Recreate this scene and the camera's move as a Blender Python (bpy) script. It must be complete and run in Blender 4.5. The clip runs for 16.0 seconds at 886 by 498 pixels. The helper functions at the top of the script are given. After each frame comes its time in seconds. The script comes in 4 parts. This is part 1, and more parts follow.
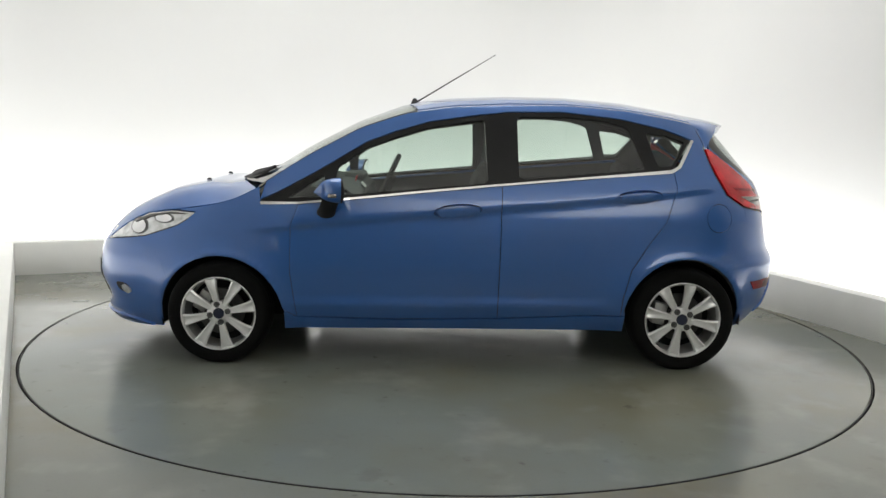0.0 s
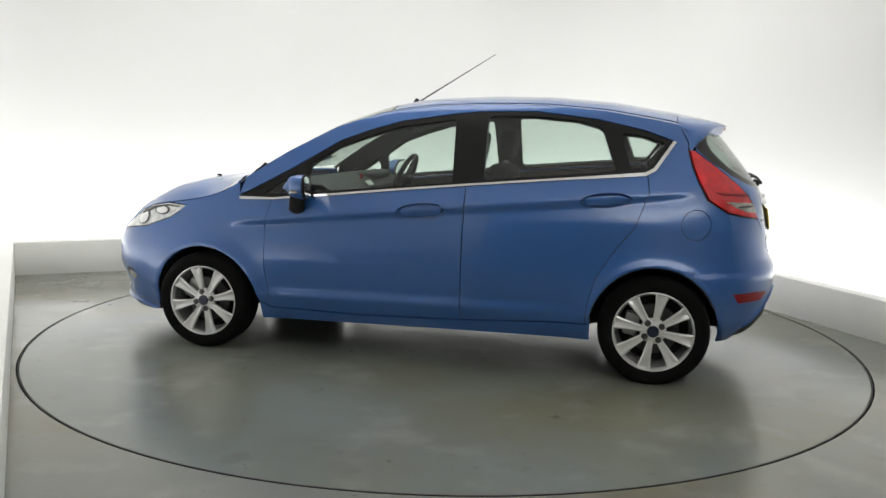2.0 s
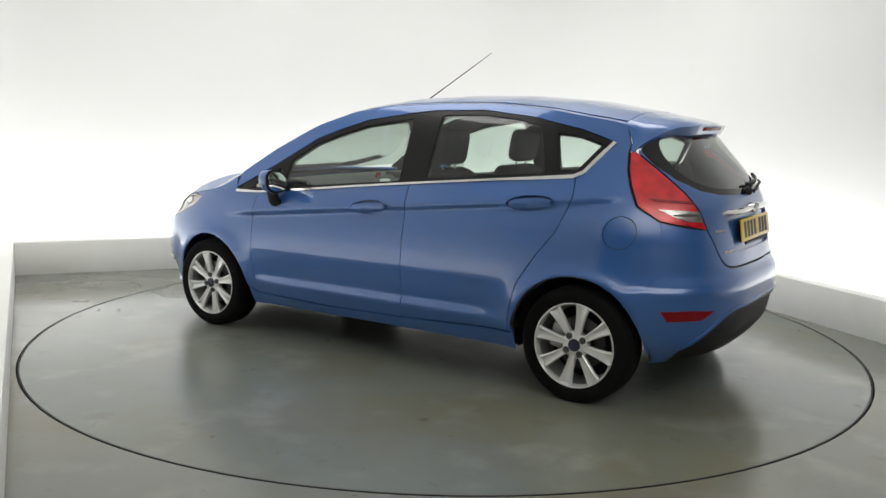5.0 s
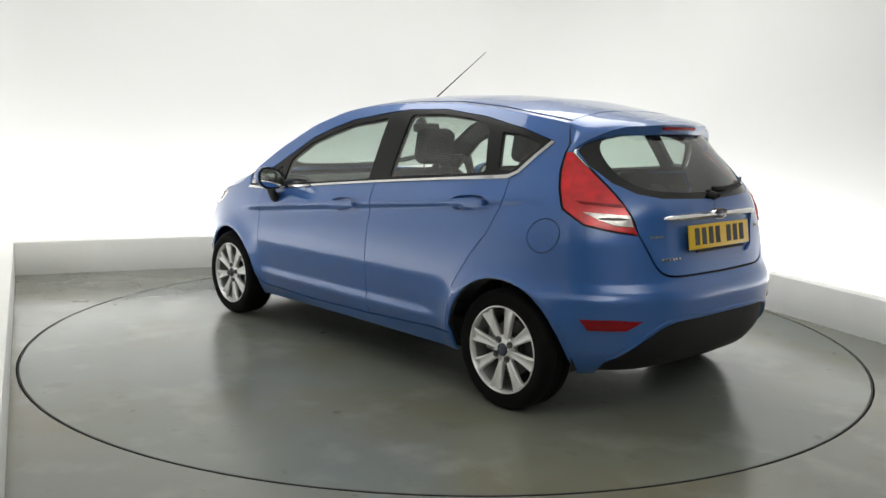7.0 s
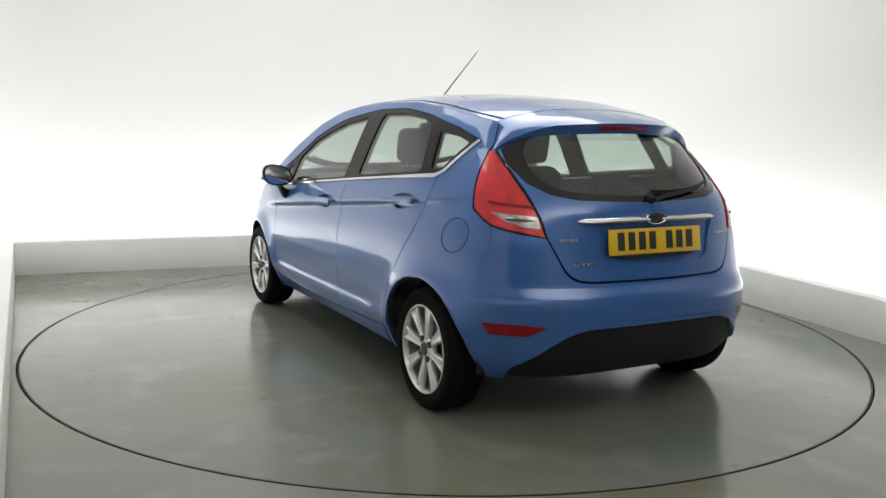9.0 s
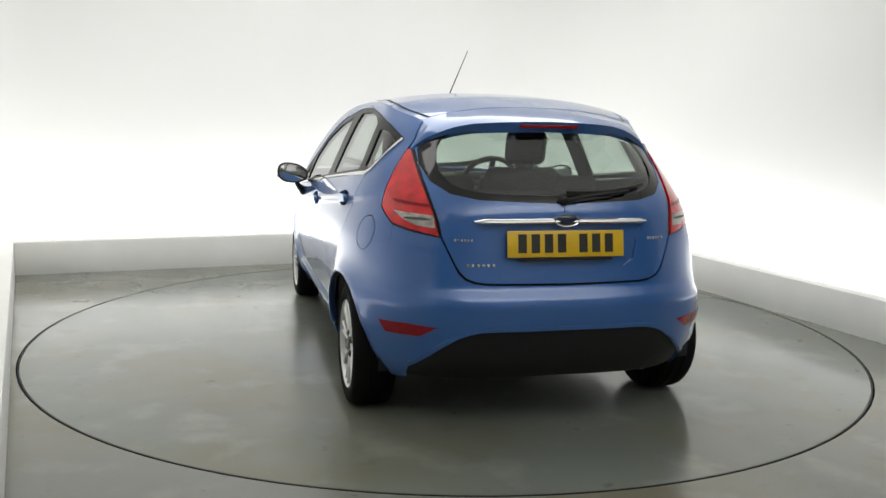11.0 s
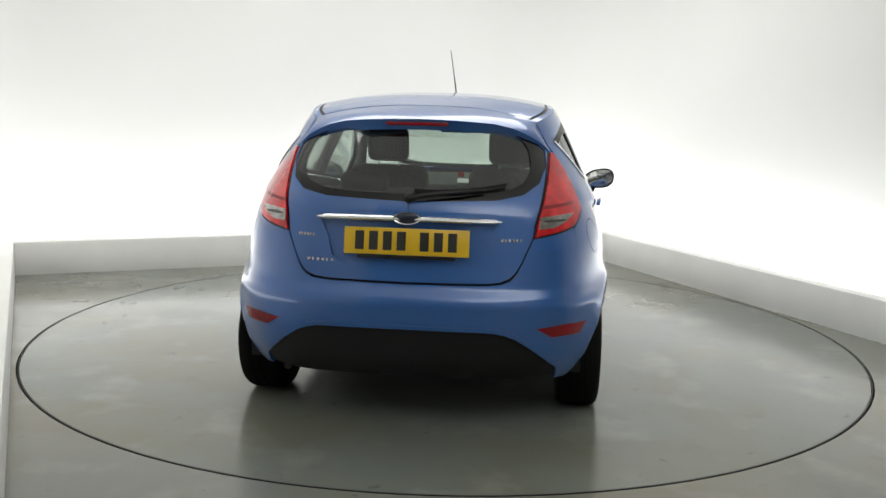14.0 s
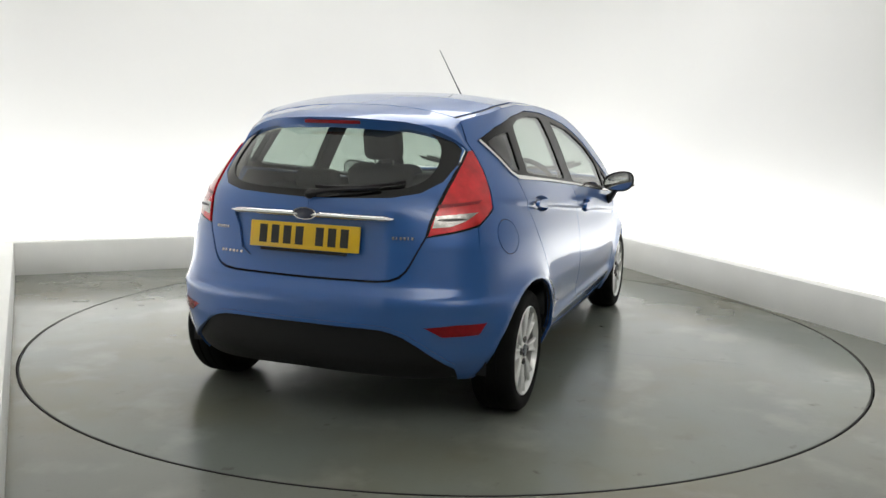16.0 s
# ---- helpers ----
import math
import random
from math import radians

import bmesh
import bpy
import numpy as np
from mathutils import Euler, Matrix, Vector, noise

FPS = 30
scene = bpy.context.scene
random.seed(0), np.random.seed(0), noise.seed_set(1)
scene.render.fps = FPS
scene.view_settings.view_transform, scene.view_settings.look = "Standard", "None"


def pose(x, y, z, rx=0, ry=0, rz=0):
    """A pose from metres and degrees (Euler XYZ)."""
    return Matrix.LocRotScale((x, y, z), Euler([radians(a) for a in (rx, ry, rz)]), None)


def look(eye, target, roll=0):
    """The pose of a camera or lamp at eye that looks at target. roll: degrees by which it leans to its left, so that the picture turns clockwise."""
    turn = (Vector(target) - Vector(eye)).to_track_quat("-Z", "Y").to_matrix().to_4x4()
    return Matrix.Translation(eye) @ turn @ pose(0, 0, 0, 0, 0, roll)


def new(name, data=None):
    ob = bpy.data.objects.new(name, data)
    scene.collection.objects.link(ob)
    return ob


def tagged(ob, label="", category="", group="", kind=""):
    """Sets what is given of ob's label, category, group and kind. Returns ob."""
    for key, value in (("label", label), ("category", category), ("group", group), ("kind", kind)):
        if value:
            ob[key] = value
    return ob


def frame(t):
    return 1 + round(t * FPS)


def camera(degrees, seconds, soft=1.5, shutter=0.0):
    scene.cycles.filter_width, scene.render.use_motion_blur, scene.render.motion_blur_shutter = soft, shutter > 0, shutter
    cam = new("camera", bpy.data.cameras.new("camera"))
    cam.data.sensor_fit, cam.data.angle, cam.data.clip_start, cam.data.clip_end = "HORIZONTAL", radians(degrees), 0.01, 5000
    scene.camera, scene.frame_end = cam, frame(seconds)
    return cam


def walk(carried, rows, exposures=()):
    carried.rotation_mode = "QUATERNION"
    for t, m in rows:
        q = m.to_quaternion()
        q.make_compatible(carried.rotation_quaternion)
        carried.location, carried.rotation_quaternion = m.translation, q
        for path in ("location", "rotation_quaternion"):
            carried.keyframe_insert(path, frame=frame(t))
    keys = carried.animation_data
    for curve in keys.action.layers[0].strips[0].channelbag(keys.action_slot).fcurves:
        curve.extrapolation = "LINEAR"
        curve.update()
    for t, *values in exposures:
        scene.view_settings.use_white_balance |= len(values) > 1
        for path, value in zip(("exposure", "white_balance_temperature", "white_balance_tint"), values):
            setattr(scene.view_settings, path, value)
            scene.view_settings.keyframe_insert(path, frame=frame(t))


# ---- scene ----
from mathutils.geometry import delaunay_2d_cdt

# ---------------------------------------------------------------- camera
EYE = Vector((0.0, -5.40, 1.345))
YAW, PITCH, ROLL = radians(0.285), radians(-8.711), 1.34
AIM = EYE + Vector((-math.sin(YAW) * math.cos(PITCH), math.cos(YAW) * math.cos(PITCH), math.sin(PITCH)))
cam = camera(53.65, 16.0, soft=1.5)
walk(cam, [(0.0, look(EYE, AIM, ROLL)), (16.0, look(EYE, AIM, ROLL))])

# ---------------------------------------------------------------- light
scene.view_settings.exposure = 0.0
world = bpy.data.worlds.new("world")
scene.world = world
world.use_nodes = True
world.node_tree.nodes["Background"].inputs[0].default_value = (0.9, 0.95, 1.0, 1)
world.node_tree.nodes["Background"].inputs[1].default_value = 0.05

# the booth: a rectangle turned against the camera; E1 runs along the back kerb, E2 from the back kerb forwards
E1 = Vector((0.921, 0.389, 0))
E2 = Vector((0.389, -0.921, 0))
CORNER = Vector((-3.42, 1.45, 0))       # inner corner of back and side kerb
BACK = 5.07                             # length of the back kerb
KERB_H, KERB_T, TROUGH = 0.265, 0.12, 0.75


def room(a, b, z=0.0):
    """a along the back kerb, b forwards from it."""
    return CORNER + E1 * a + E2 * b + Vector((0, 0, z))


def area_lamp(name, where, aim, sx, sy, watts, color=(1, 1, 1)):
    data = bpy.data.lights.new(name, "AREA")
    data.shape, data.size, data.size_y, data.energy, data.color = "RECTANGLE", sx, sy, watts, color
    ob = new(name, data)
    z = (Vector(where) - Vector(aim)).normalized()
    x = Vector(E1) if abs(z.dot(E1)) < 0.9 else Vector(E2)
    y = z.cross(x).normalized()
    x = y.cross(z)
    ob.matrix_world = Matrix.Translation(where) @ Matrix((x, y, z)).transposed().to_4x4()
    return ob


# strips in the trough behind each kerb wash the backdrop from below
WASH = 32
area_lamp("trough_lamp_back", room(BACK / 2, -0.30, 0.10), room(BACK / 2, -0.62, 1.0), BACK + 0.6, 0.14, WASH * 1.1)


def strip(name, a, b0, b1, da, watts, up=0.9, z0=0.10):
    data = bpy.data.lights.new(name, "AREA")
    data.shape, data.size, data.size_y, data.energy = "RECTANGLE", 0.14, b1 - b0, watts
    ob = new(name, data)
    z = (E1 * (-da) + Vector((0, 0, -up))).normalized()
    y = Vector(E2)
    x = y.cross(z).normalized()
    ob.matrix_world = Matrix.Translation(room(a, (b0 + b1) / 2, z0)) @ Matrix((x, y, z)).transposed().to_4x4()
    return ob


strip("trough_lamp_side", BACK + 0.30, -0.3, 5.6, 0.32, WASH * 1.02)
strip("trough_lamp_side", -0.30, -0.3, 4.6, -0.32, WASH * 0.66)
# a second row added low in the trough by the backdrop, brightening its foot
LOW = 14
area_lamp("extra_wash_back", room(BACK / 2, -0.50, 0.06), room(BACK / 2, -0.74, 0.20), BACK + 0.6, 0.10, LOW)
strip("extra_wash_side", BACK + 0.50, -0.3, 5.6, 0.32, LOW, 0.2, 0.06)
strip("extra_wash_side", -0.50, -0.3, 4.6, -0.32, LOW * 0.7, 0.2, 0.06)
# the light box in the ceiling over the turntable
area_lamp("ceiling_lamp", room(BACK / 2, 2.1, 3.55), room(BACK / 2, 2.1, 0), 4.2, 2.8, 108, (1, 0.985, 0.95))

# unseen fill added behind the camera, bounced off the ceiling over the open side
area_lamp("bounce_fill", room(BACK / 2 - 0.3, 8.4, 2.5), room(BACK / 2 - 0.3, 8.2, 3.6), 4.6, 2.2, 178, (1, 0.985, 0.95))

# ---------------------------------------------------------------- materials
def material(name, color, rough=0.5, metal=0.0, coat=0.0, var=0.06, scale=6.0, bump=0.0, bscale=80.0, spec=0.5,
             emit=0.0, emit_color=None, alpha=1.0):
    m = bpy.data.materials.new(name)
    m.use_nodes = True
    nt = m.node_tree
    b = nt.nodes["Principled BSDF"]
    b.inputs["Base Color"].default_value = (*color, 1)
    b.inputs["Roughness"].default_value = rough
    b.inputs["Metallic"].default_value = metal
    b.inputs["Coat Weight"].default_value = coat
    b.inputs["Coat Roughness"].default_value = 0.03
    b.inputs["Specular IOR Level"].default_value = spec
    tc = nt.nodes.new("ShaderNodeTexCoord")
    if var:
        n1 = nt.nodes.new("ShaderNodeTexNoise")
        n1.inputs["Scale"].default_value, n1.inputs["Detail"].default_value = scale, 6
        nt.links.new(tc.outputs["Object"], n1.inputs["Vector"])
        ramp = nt.nodes.new("ShaderNodeMapRange")
        ramp.inputs[1].default_value, ramp.inputs[2].default_value = 0.2, 0.8
        ramp.inputs[3].default_value, ramp.inputs[4].default_value = 1 - var, 1 + var
        nt.links.new(n1.outputs[0], ramp.inputs[0])
        mix = nt.nodes.new("ShaderNodeVectorMath")
        mix.operation = "SCALE"
        mix.inputs[0].default_value = color
        nt.links.new(ramp.outputs[0], mix.inputs["Scale"])
        nt.links.new(mix.outputs[0], b.inputs["Base Color"])
        r2 = nt.nodes.new("ShaderNodeMapRange")
        r2.inputs[3].default_value, r2.inputs[4].default_value = max(0, rough - 0.06), rough + 0.06
        nt.links.new(n1.outputs[0], r2.inputs[0])
        nt.links.new(r2.outputs[0], b.inputs["Roughness"])
    if bump:
        n2 = nt.nodes.new("ShaderNodeTexNoise")
        n2.inputs["Scale"].default_value, n2.inputs["Detail"].default_value = bscale, 4
        nt.links.new(tc.outputs["Object"], n2.inputs["Vector"])
        bp = nt.nodes.new("ShaderNodeBump")
        bp.inputs["Strength"].default_value, bp.inputs["Distance"].default_value = bump, 0.01
        nt.links.new(n2.outputs[0], bp.inputs["Height"])
        nt.links.new(bp.outputs[0], b.inputs["Normal"])
    if emit:
        b.inputs["Emission Color"].default_value = (*(emit_color or color), 1)
        b.inputs["Emission Strength"].default_value = emit
    return m


def glass_material(name, tint, rough=0.0, gloss=0.085):
    """Thin glass: tinted see-through with a mirror coat."""
    m = bpy.data.materials.new(name)
    m.use_nodes = True
    nt = m.node_tree
    nt.nodes.remove(nt.nodes["Principled BSDF"])
    out = nt.nodes["Material Output"]
    tr = nt.nodes.new("ShaderNodeBsdfTransparent")
    tr.inputs[0].default_value = (*tint, 1)
    gl = nt.nodes.new("ShaderNodeBsdfGlossy")
    gl.inputs["Roughness"].default_value = rough
    mix = nt.nodes.new("ShaderNodeMixShader")
    lw = nt.nodes.new("ShaderNodeLayerWeight")
    lw.inputs["Blend"].default_value = 0.5
    pw = nt.nodes.new("ShaderNodeMath")
    pw.operation = "POWER"
    pw.inputs[1].default_value = 3.2
    nt.links.new(lw.outputs["Facing"], pw.inputs[0])
    fr = nt.nodes.new("ShaderNodeMath")
    fr.operation = "MULTIPLY_ADD"
    fr.inputs[1].default_value, fr.inputs[2].default_value = 0.85, gloss
    nt.links.new(pw.outputs[0], fr.inputs[0])
    nt.links.new(fr.outputs[0], mix.inputs[0])
    nt.links.new(tr.outputs[0], mix.inputs[1])
    nt.links.new(gl.outputs[0], mix.inputs[2])
    nt.links.new(mix.outputs[0], out.inputs[0])
    return m


PAINT = material("blue_metallic_paint", (0.033, 0.118, 0.36), 0.36, 0.20, 1.0, 0.03, 300, spec=0.2)
PAINT.node_tree.nodes["Principled BSDF"].inputs["Coat IOR"].default_value = 1.68
PAINT.node_tree.nodes["Principled BSDF"].inputs["Coat Roughness"].default_value = 0.012
BLACK = material("black_plastic", (0.008, 0.008, 0.009), 0.6, 0, 0, 0.15, 40, 0.15, 300, 0.35)
GLOSS_BLACK = material("gloss_black_trim", (0.008, 0.008, 0.008), 0.36, 0, 0.08, 0.1, 30, spec=0.2)
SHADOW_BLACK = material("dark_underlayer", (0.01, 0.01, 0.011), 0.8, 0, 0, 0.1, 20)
RUBBER = material("tyre_rubber", (0.0045, 0.0045, 0.0045), 0.85, 0, 0, 0.2, 25, 0.2, 200, 0.15)
ALLOY = material("silver_alloy", (0.74, 0.74, 0.73), 0.36, 0.45, 0.5, 0.06, 30)
GLASS_BLACK = material("black_glass_print", (0.006, 0.006, 0.006), 0.06, 0, 0, 0, spec=0.5)
LETTER = material("dull_chrome", (0.55, 0.56, 0.56), 0.19, 0.9, 0, 0.05, 60)
STEEL = material("worn_steel", (0.30, 0.29, 0.28), 0.45, 0.9, 0, 0.2, 40)
CHROME = material("chrome", (0.82, 0.82, 0.82), 0.08, 1.0, 0, 0.02, 40)
TRIM = material("interior_trim", (0.036, 0.037, 0.036), 0.7, 0, 0, 0.15, 30, 0.0, 250)
FABRIC = material("seat_fabric", (0.036, 0.037, 0.036), 0.9, 0, 0, 0.15, 25, 0.0, 400)
LINER = material("headlining_cloth", (0.16, 0.16, 0.15), 0.9, 0, 0, 0.05, 30)
GLASS = glass_material("tinted_glass", (0.72, 0.80, 0.75))
REAR_GLASS = glass_material("privacy_glass", (0.58, 0.66, 0.61), gloss=0.11)
MIRROR = material("mirror_glass", (0.8, 0.82, 0.82), 0.08, 1.0, 0, 0)
RED = material("red_lens", (0.62, 0.008, 0.014), 0.19, 0.15, 1.0, 0.45, 16, spec=0.4)
RED_DARK = material("red_reflector", (0.22, 0.004, 0.010), 0.19, 0, 0.3, 0.15, 60, spec=0.3)
LAMP_GLASS = material("headlight_lens", (0.66, 0.67, 0.67), 0.16, 0.55, 1.0, 0.45, 22)
CLEAR = material("clear_lens", (0.40, 0.38, 0.36), 0.14, 0.75, 1.0, 0.7, 42)
DISC = material("dull_brake_steel", (0.10, 0.10, 0.098), 0.5, 0.7, 0, 0.2, 40)
YELLOW = material("yellow_plate", (0.72, 0.46, 0.012), 0.4, 0, 0.3, 0.04, 30)
INK = material("black_ink", (0.02, 0.02, 0.018), 0.5, 0, 0, 0)
WHITE = material("white_backdrop", (0.80, 0.80, 0.785), 0.9, 0, 0, 0.02, 0.8, 0.03, 4, 0.1)
KERB = material("kerb_paint", (0.78, 0.78, 0.75), 0.6, 0, 0, 0.05, 3.0, 0.05, 20)


def floor_material(name, color, seed):
    """Glossy floor paint with soft brownish stains, fine dirt and worn gloss."""
    m = bpy.data.materials.new(name)
    m.use_nodes = True
    nt = m.node_tree
    b = nt.nodes["Principled BSDF"]
    tc = nt.nodes.new("ShaderNodeTexCoord")

    def noise_node(scale, detail, lo, hi, a, z, shift):
        mp = nt.nodes.new("ShaderNodeMapping")
        mp.inputs["Location"].default_value = (seed + shift, shift * 1.7, 0)
        n = nt.nodes.new("ShaderNodeTexNoise")
        n.inputs["Scale"].default_value, n.inputs["Detail"].default_value = scale, detail
        r = nt.nodes.new("ShaderNodeMapRange")
        r.interpolation_type = "SMOOTHSTEP"
        for i, v in enumerate((lo, hi, a, z)):
            r.inputs[i + 1].default_value = v
        nt.links.new(tc.outputs["Object"], mp.inputs[0])
        nt.links.new(mp.outputs[0], n.inputs["Vector"])
        nt.links.new(n.outputs[0], r.inputs[0])
        return r.outputs[0]

    def mixed(fac, one, two):
        x = nt.nodes.new("ShaderNodeMix")
        x.data_type = "RGBA"
        nt.links.new(fac, x.inputs["Factor"])
        for sock, v in ((x.inputs["A"], one), (x.inputs["B"], two)):
            if isinstance(v, tuple):
                sock.default_value = (*v, 1)
            else:
                nt.links.new(v, sock)
        return x.outputs["Result"]

    base = mixed(noise_node(0.9, 3, 0.3, 0.7, 0, 1, 0), color, tuple(k * 0.90 for k in color))
    stain = mixed(noise_node(0.7, 6, 0.42, 0.72, 0, 0.8, 7.3), base, (color[0] * 0.90, color[1] * 0.77, color[2] * 0.58))
    spots = mixed(noise_node(9.0, 6, 0.66, 0.76, 0, 0.55, 3.1), stain, (0.07, 0.065, 0.055))
    dirt = mixed(noise_node(70, 2, 0.60, 0.80, 0, 0.25, 1.1), spots, (0.09, 0.09, 0.085))
    dust = mixed(noise_node(2.6, 7, 0.52, 0.74, 0, 0.42, 11.7), dirt, (0.27, 0.265, 0.24))
    streak = mixed(noise_node(5.5, 8, 0.60, 0.76, 0, 0.26, 15.2), dust, (color[0] * 0.55, color[1] * 0.50, color[2] * 0.42))
    nt.links.new(streak, b.inputs["Base Color"])
    nt.links.new(noise_node(2.2, 6, 0.3, 0.75, 0.16, 0.255, 5.0), b.inputs["Roughness"])
    return m


FLOOR = floor_material("grey_floor_paint", (0.178, 0.187, 0.163), 0.0)
DECK = floor_material("grey_deck_paint", (0.166, 0.184, 0.165), 4.0)
PIT = material("pit_dark", (0.02, 0.02, 0.02), 0.9, 0, 0, 0)
OUTER = material("outer_room_grey", (0.40, 0.41, 0.41), 0.9, 0, 0, 0.05, 1.0)


# ---------------------------------------------------------------- mesh helpers
def mesh_object(name, bm, mat, smooth=True, angle=40):
    bmesh.ops.recalc_face_normals(bm, faces=bm.faces)
    me = bpy.data.meshes.new(name)
    bm.to_mesh(me)
    bm.free()
    me.materials.append(mat)
    if smooth:
        me.shade_smooth()
        me.set_sharp_from_angle(angle=radians(angle))
    return new(name, me)


def from_lists(name, verts, faces, mat, parent=None, label="", smooth=True, angle=40):
    me = bpy.data.meshes.new(name)
    me.from_pydata([tuple(map(float, v)) for v in verts], [], [tuple(map(int, f)) for f in faces])
    me.update()
    me.materials.append(mat)
    if smooth:
        me.shade_smooth()
        me.set_sharp_from_angle(angle=radians(angle))
    ob = new(name, me)
    if parent:
        ob.parent = parent
    if label:
        tagged(ob, label)
    return ob


def part(name, bm, mat, parent, label="", smooth=True, angle=40):
    bmesh.ops.recalc_face_normals(bm, faces=bm.faces)
    me = bpy.data.meshes.new(name)
    bm.to_mesh(me)
    bm.free()
    me.materials.append(mat)
    if smooth:
        me.shade_smooth()
        me.set_sharp_from_angle(angle=radians(angle))
    ob = new(name, me)
    if parent:
        ob.parent = parent
    if label:
        tagged(ob, label)
    return ob


def box(bm, x0, x1, y0, y1, z0, z1, bevel=0.0, seg=2, m=None):
    vs = [bm.verts.new((x, y, z)) for x in (x0, x1) for y in (y0, y1) for z in (z0, z1)]
    q = [(0, 1, 3, 2), (4, 6, 7, 5), (0, 4, 5, 1), (2, 3, 7, 6), (0, 2, 6, 4), (1, 5, 7, 3)]
    fs = [bm.faces.new([vs[i] for i in f]) for f in q]
    geom = list({e for f in fs for e in f.edges})
    if bevel:
        r = bmesh.ops.bevel(bm, geom=geom, offset=bevel, segments=seg, affect="EDGES", profile=0.5)
        vs = list({v for f in r["faces"] for v in f.verts} | {v for v in vs if v.is_valid})
    if m is not None:
        bmesh.ops.transform(bm, matrix=m, verts=[v for v in vs if v.is_valid])
    return bm


def lathe(profile, n=48, axis="y"):
    """A ring of the profile (radius, along) round the axis."""
    bm = bmesh.new()
    rows = []
    for k in range(n):
        a = 2 * math.pi * k / n
        rows.append([bm.verts.new((r * math.cos(a), h, r * math.sin(a))) for r, h in profile])
    for k in range(n):
        p, q = rows[k], rows[(k + 1) % n]
        for i in range(len(profile) - 1):
            bm.faces.new((p[i], p[i + 1], q[i + 1], q[i]))
    return bm


# ---------------------------------------------------------------- the booth
def quad(bm, *pts):
    return bm.faces.new([bm.verts.new(p) for p in pts])


def build_booth():
    r_hole, n = 2.447, 128
    # floor with a round hole for the turntable
    bm = bmesh.new()
    outer = [room(-3.5, -1.6), room(BACK + 3.5, -1.6), room(BACK + 3.5, 11), room(-3.5, 11)]
    c = Vector((0, 0, 0))
    ring, rim, far = [], [], []
    for k in range(n):
        a = 2 * math.pi * k / n
        d = Vector((math.cos(a), math.sin(a), 0))
        ring.append(bm.verts.new(d * r_hole))
        rim.append(bm.verts.new(d * r_hole + Vector((0, 0, -0.08))))
        # reach the outer rectangle
        best = 1e9
        for i in range(4):
            p, q = outer[i], outer[(i + 1) % 4]
            e = q - p
            den = d.x * e.y - d.y * e.x
            if abs(den) > 1e-9:
                t = (p.x * e.y - p.y * e.x) / den
                u = (p.x * d.y - p.y * d.x) / den
                if t > 0 and -1e-6 <= u <= 1 + 1e-6:
                    best = min(best, t)
        far.append(bm.verts.new(d * best))
    for k in range(n):
        j = (k + 1) % n
        bm.faces.new((ring[k], far[k], far[j], ring[j]))
        bm.faces.new((ring[k], ring[j], rim[j], rim[k]))
    ob = part("floor", bm, FLOOR, None, smooth=False)
    tagged(ob, "glossy grey painted floor with scuffs round the turntable", "floor", kind="structure")
    bm = bmesh.new()
    bmesh.ops.create_circle(bm, cap_ends=True, radius=2.6, segments=64, matrix=Matrix.Translation((0, 0, -0.078)))
    tagged(part("pit_floor", bm, PIT, None, smooth=False), "dark pit below the turntable gap", "floor", kind="structure")

    # kerbs, by the ends of their inner face; the body lies outside it
    def kerb(name, p, q):
        d = (q - p).normalized()
        out = Vector((-d.y, d.x, 0))
        mid_way = (p + q) / 2
        out = out if out.dot(mid_way) > 0 else -out
        bm = bmesh.new()
        box(bm, 0, (q - p).length, 0, KERB_T, -0.01, KERB_H, 0.006, 2)
        bm.transform(Matrix.Translation(p) @ Matrix((d, out, Vector((0, 0, 1)))).transposed().to_4x4())
        tagged(part(name, bm, KERB, None), "low white-grey painted kerb hiding the trough lights", "kerb", kind="structure")

    corner = room(BACK, 0)
    kerb("kerb_back", corner + E1 * KERB_T, CORNER - E1 * 0.10)
    kerb("kerb_east", room(BACK, 6.2), corner - E2 * 0.002)
    west = Vector((0.435, -0.9005, 0))
    kerb("kerb_west", CORNER + west * 0.004 - E1 * 0.02, CORNER + west * 5.0 - E1 * 0.02)

    # backdrop: a U of white wall with round corners that bends into the ceiling
    path = []
    rc = 0.9
    back, left, right, front = -TROUGH, -TROUGH, BACK + TROUGH, 6.6
    path.append((left, front))
    for k in range(13):
        a = math.pi * k / 24
        path.append((left + rc - rc * math.cos(a), back + rc - rc * math.sin(a)))
    for k in range(13):
        a = math.pi * k / 24
        path.append((right - rc + rc * math.sin(a), back + rc - rc * math.cos(a)))
    path.append((right, front))
    bm = bmesh.new()
    heights = [0.0, 0.6, 1.2, 1.8, 2.4, 3.0, 3.6]
    cols = [[bm.verts.new(room(a, b, z)) for z in heights] for a, b in path]
    for p, q in zip(cols, cols[1:]):
        for i in range(len(heights) - 1):
            bm.faces.new((p[i], q[i], q[i + 1], p[i + 1]))
    ob = part("backdrop", bm, WHITE, None)
    mod = ob.modifiers.new("thickness", "SOLIDIFY")
    mod.thickness, mod.offset = 0.06, 0
    tagged(ob, "seamless white studio backdrop washed by light from below", "backdrop", kind="structure")
    bm = bmesh.new()
    quad(bm, room(-3.5, -1.6, 3.62), room(BACK + 3.5, -1.6, 3.62), room(BACK + 3.5, 11, 3.62), room(-3.5, 11, 3.62))
    ob = part("ceiling", bm, WHITE, None, smooth=False)
    mod = ob.modifiers.new("thickness", "SOLIDIFY")
    mod.thickness, mod.offset = 0.1, 0
    tagged(ob, "plain white ceiling over the photo booth", "ceiling", kind="structure")
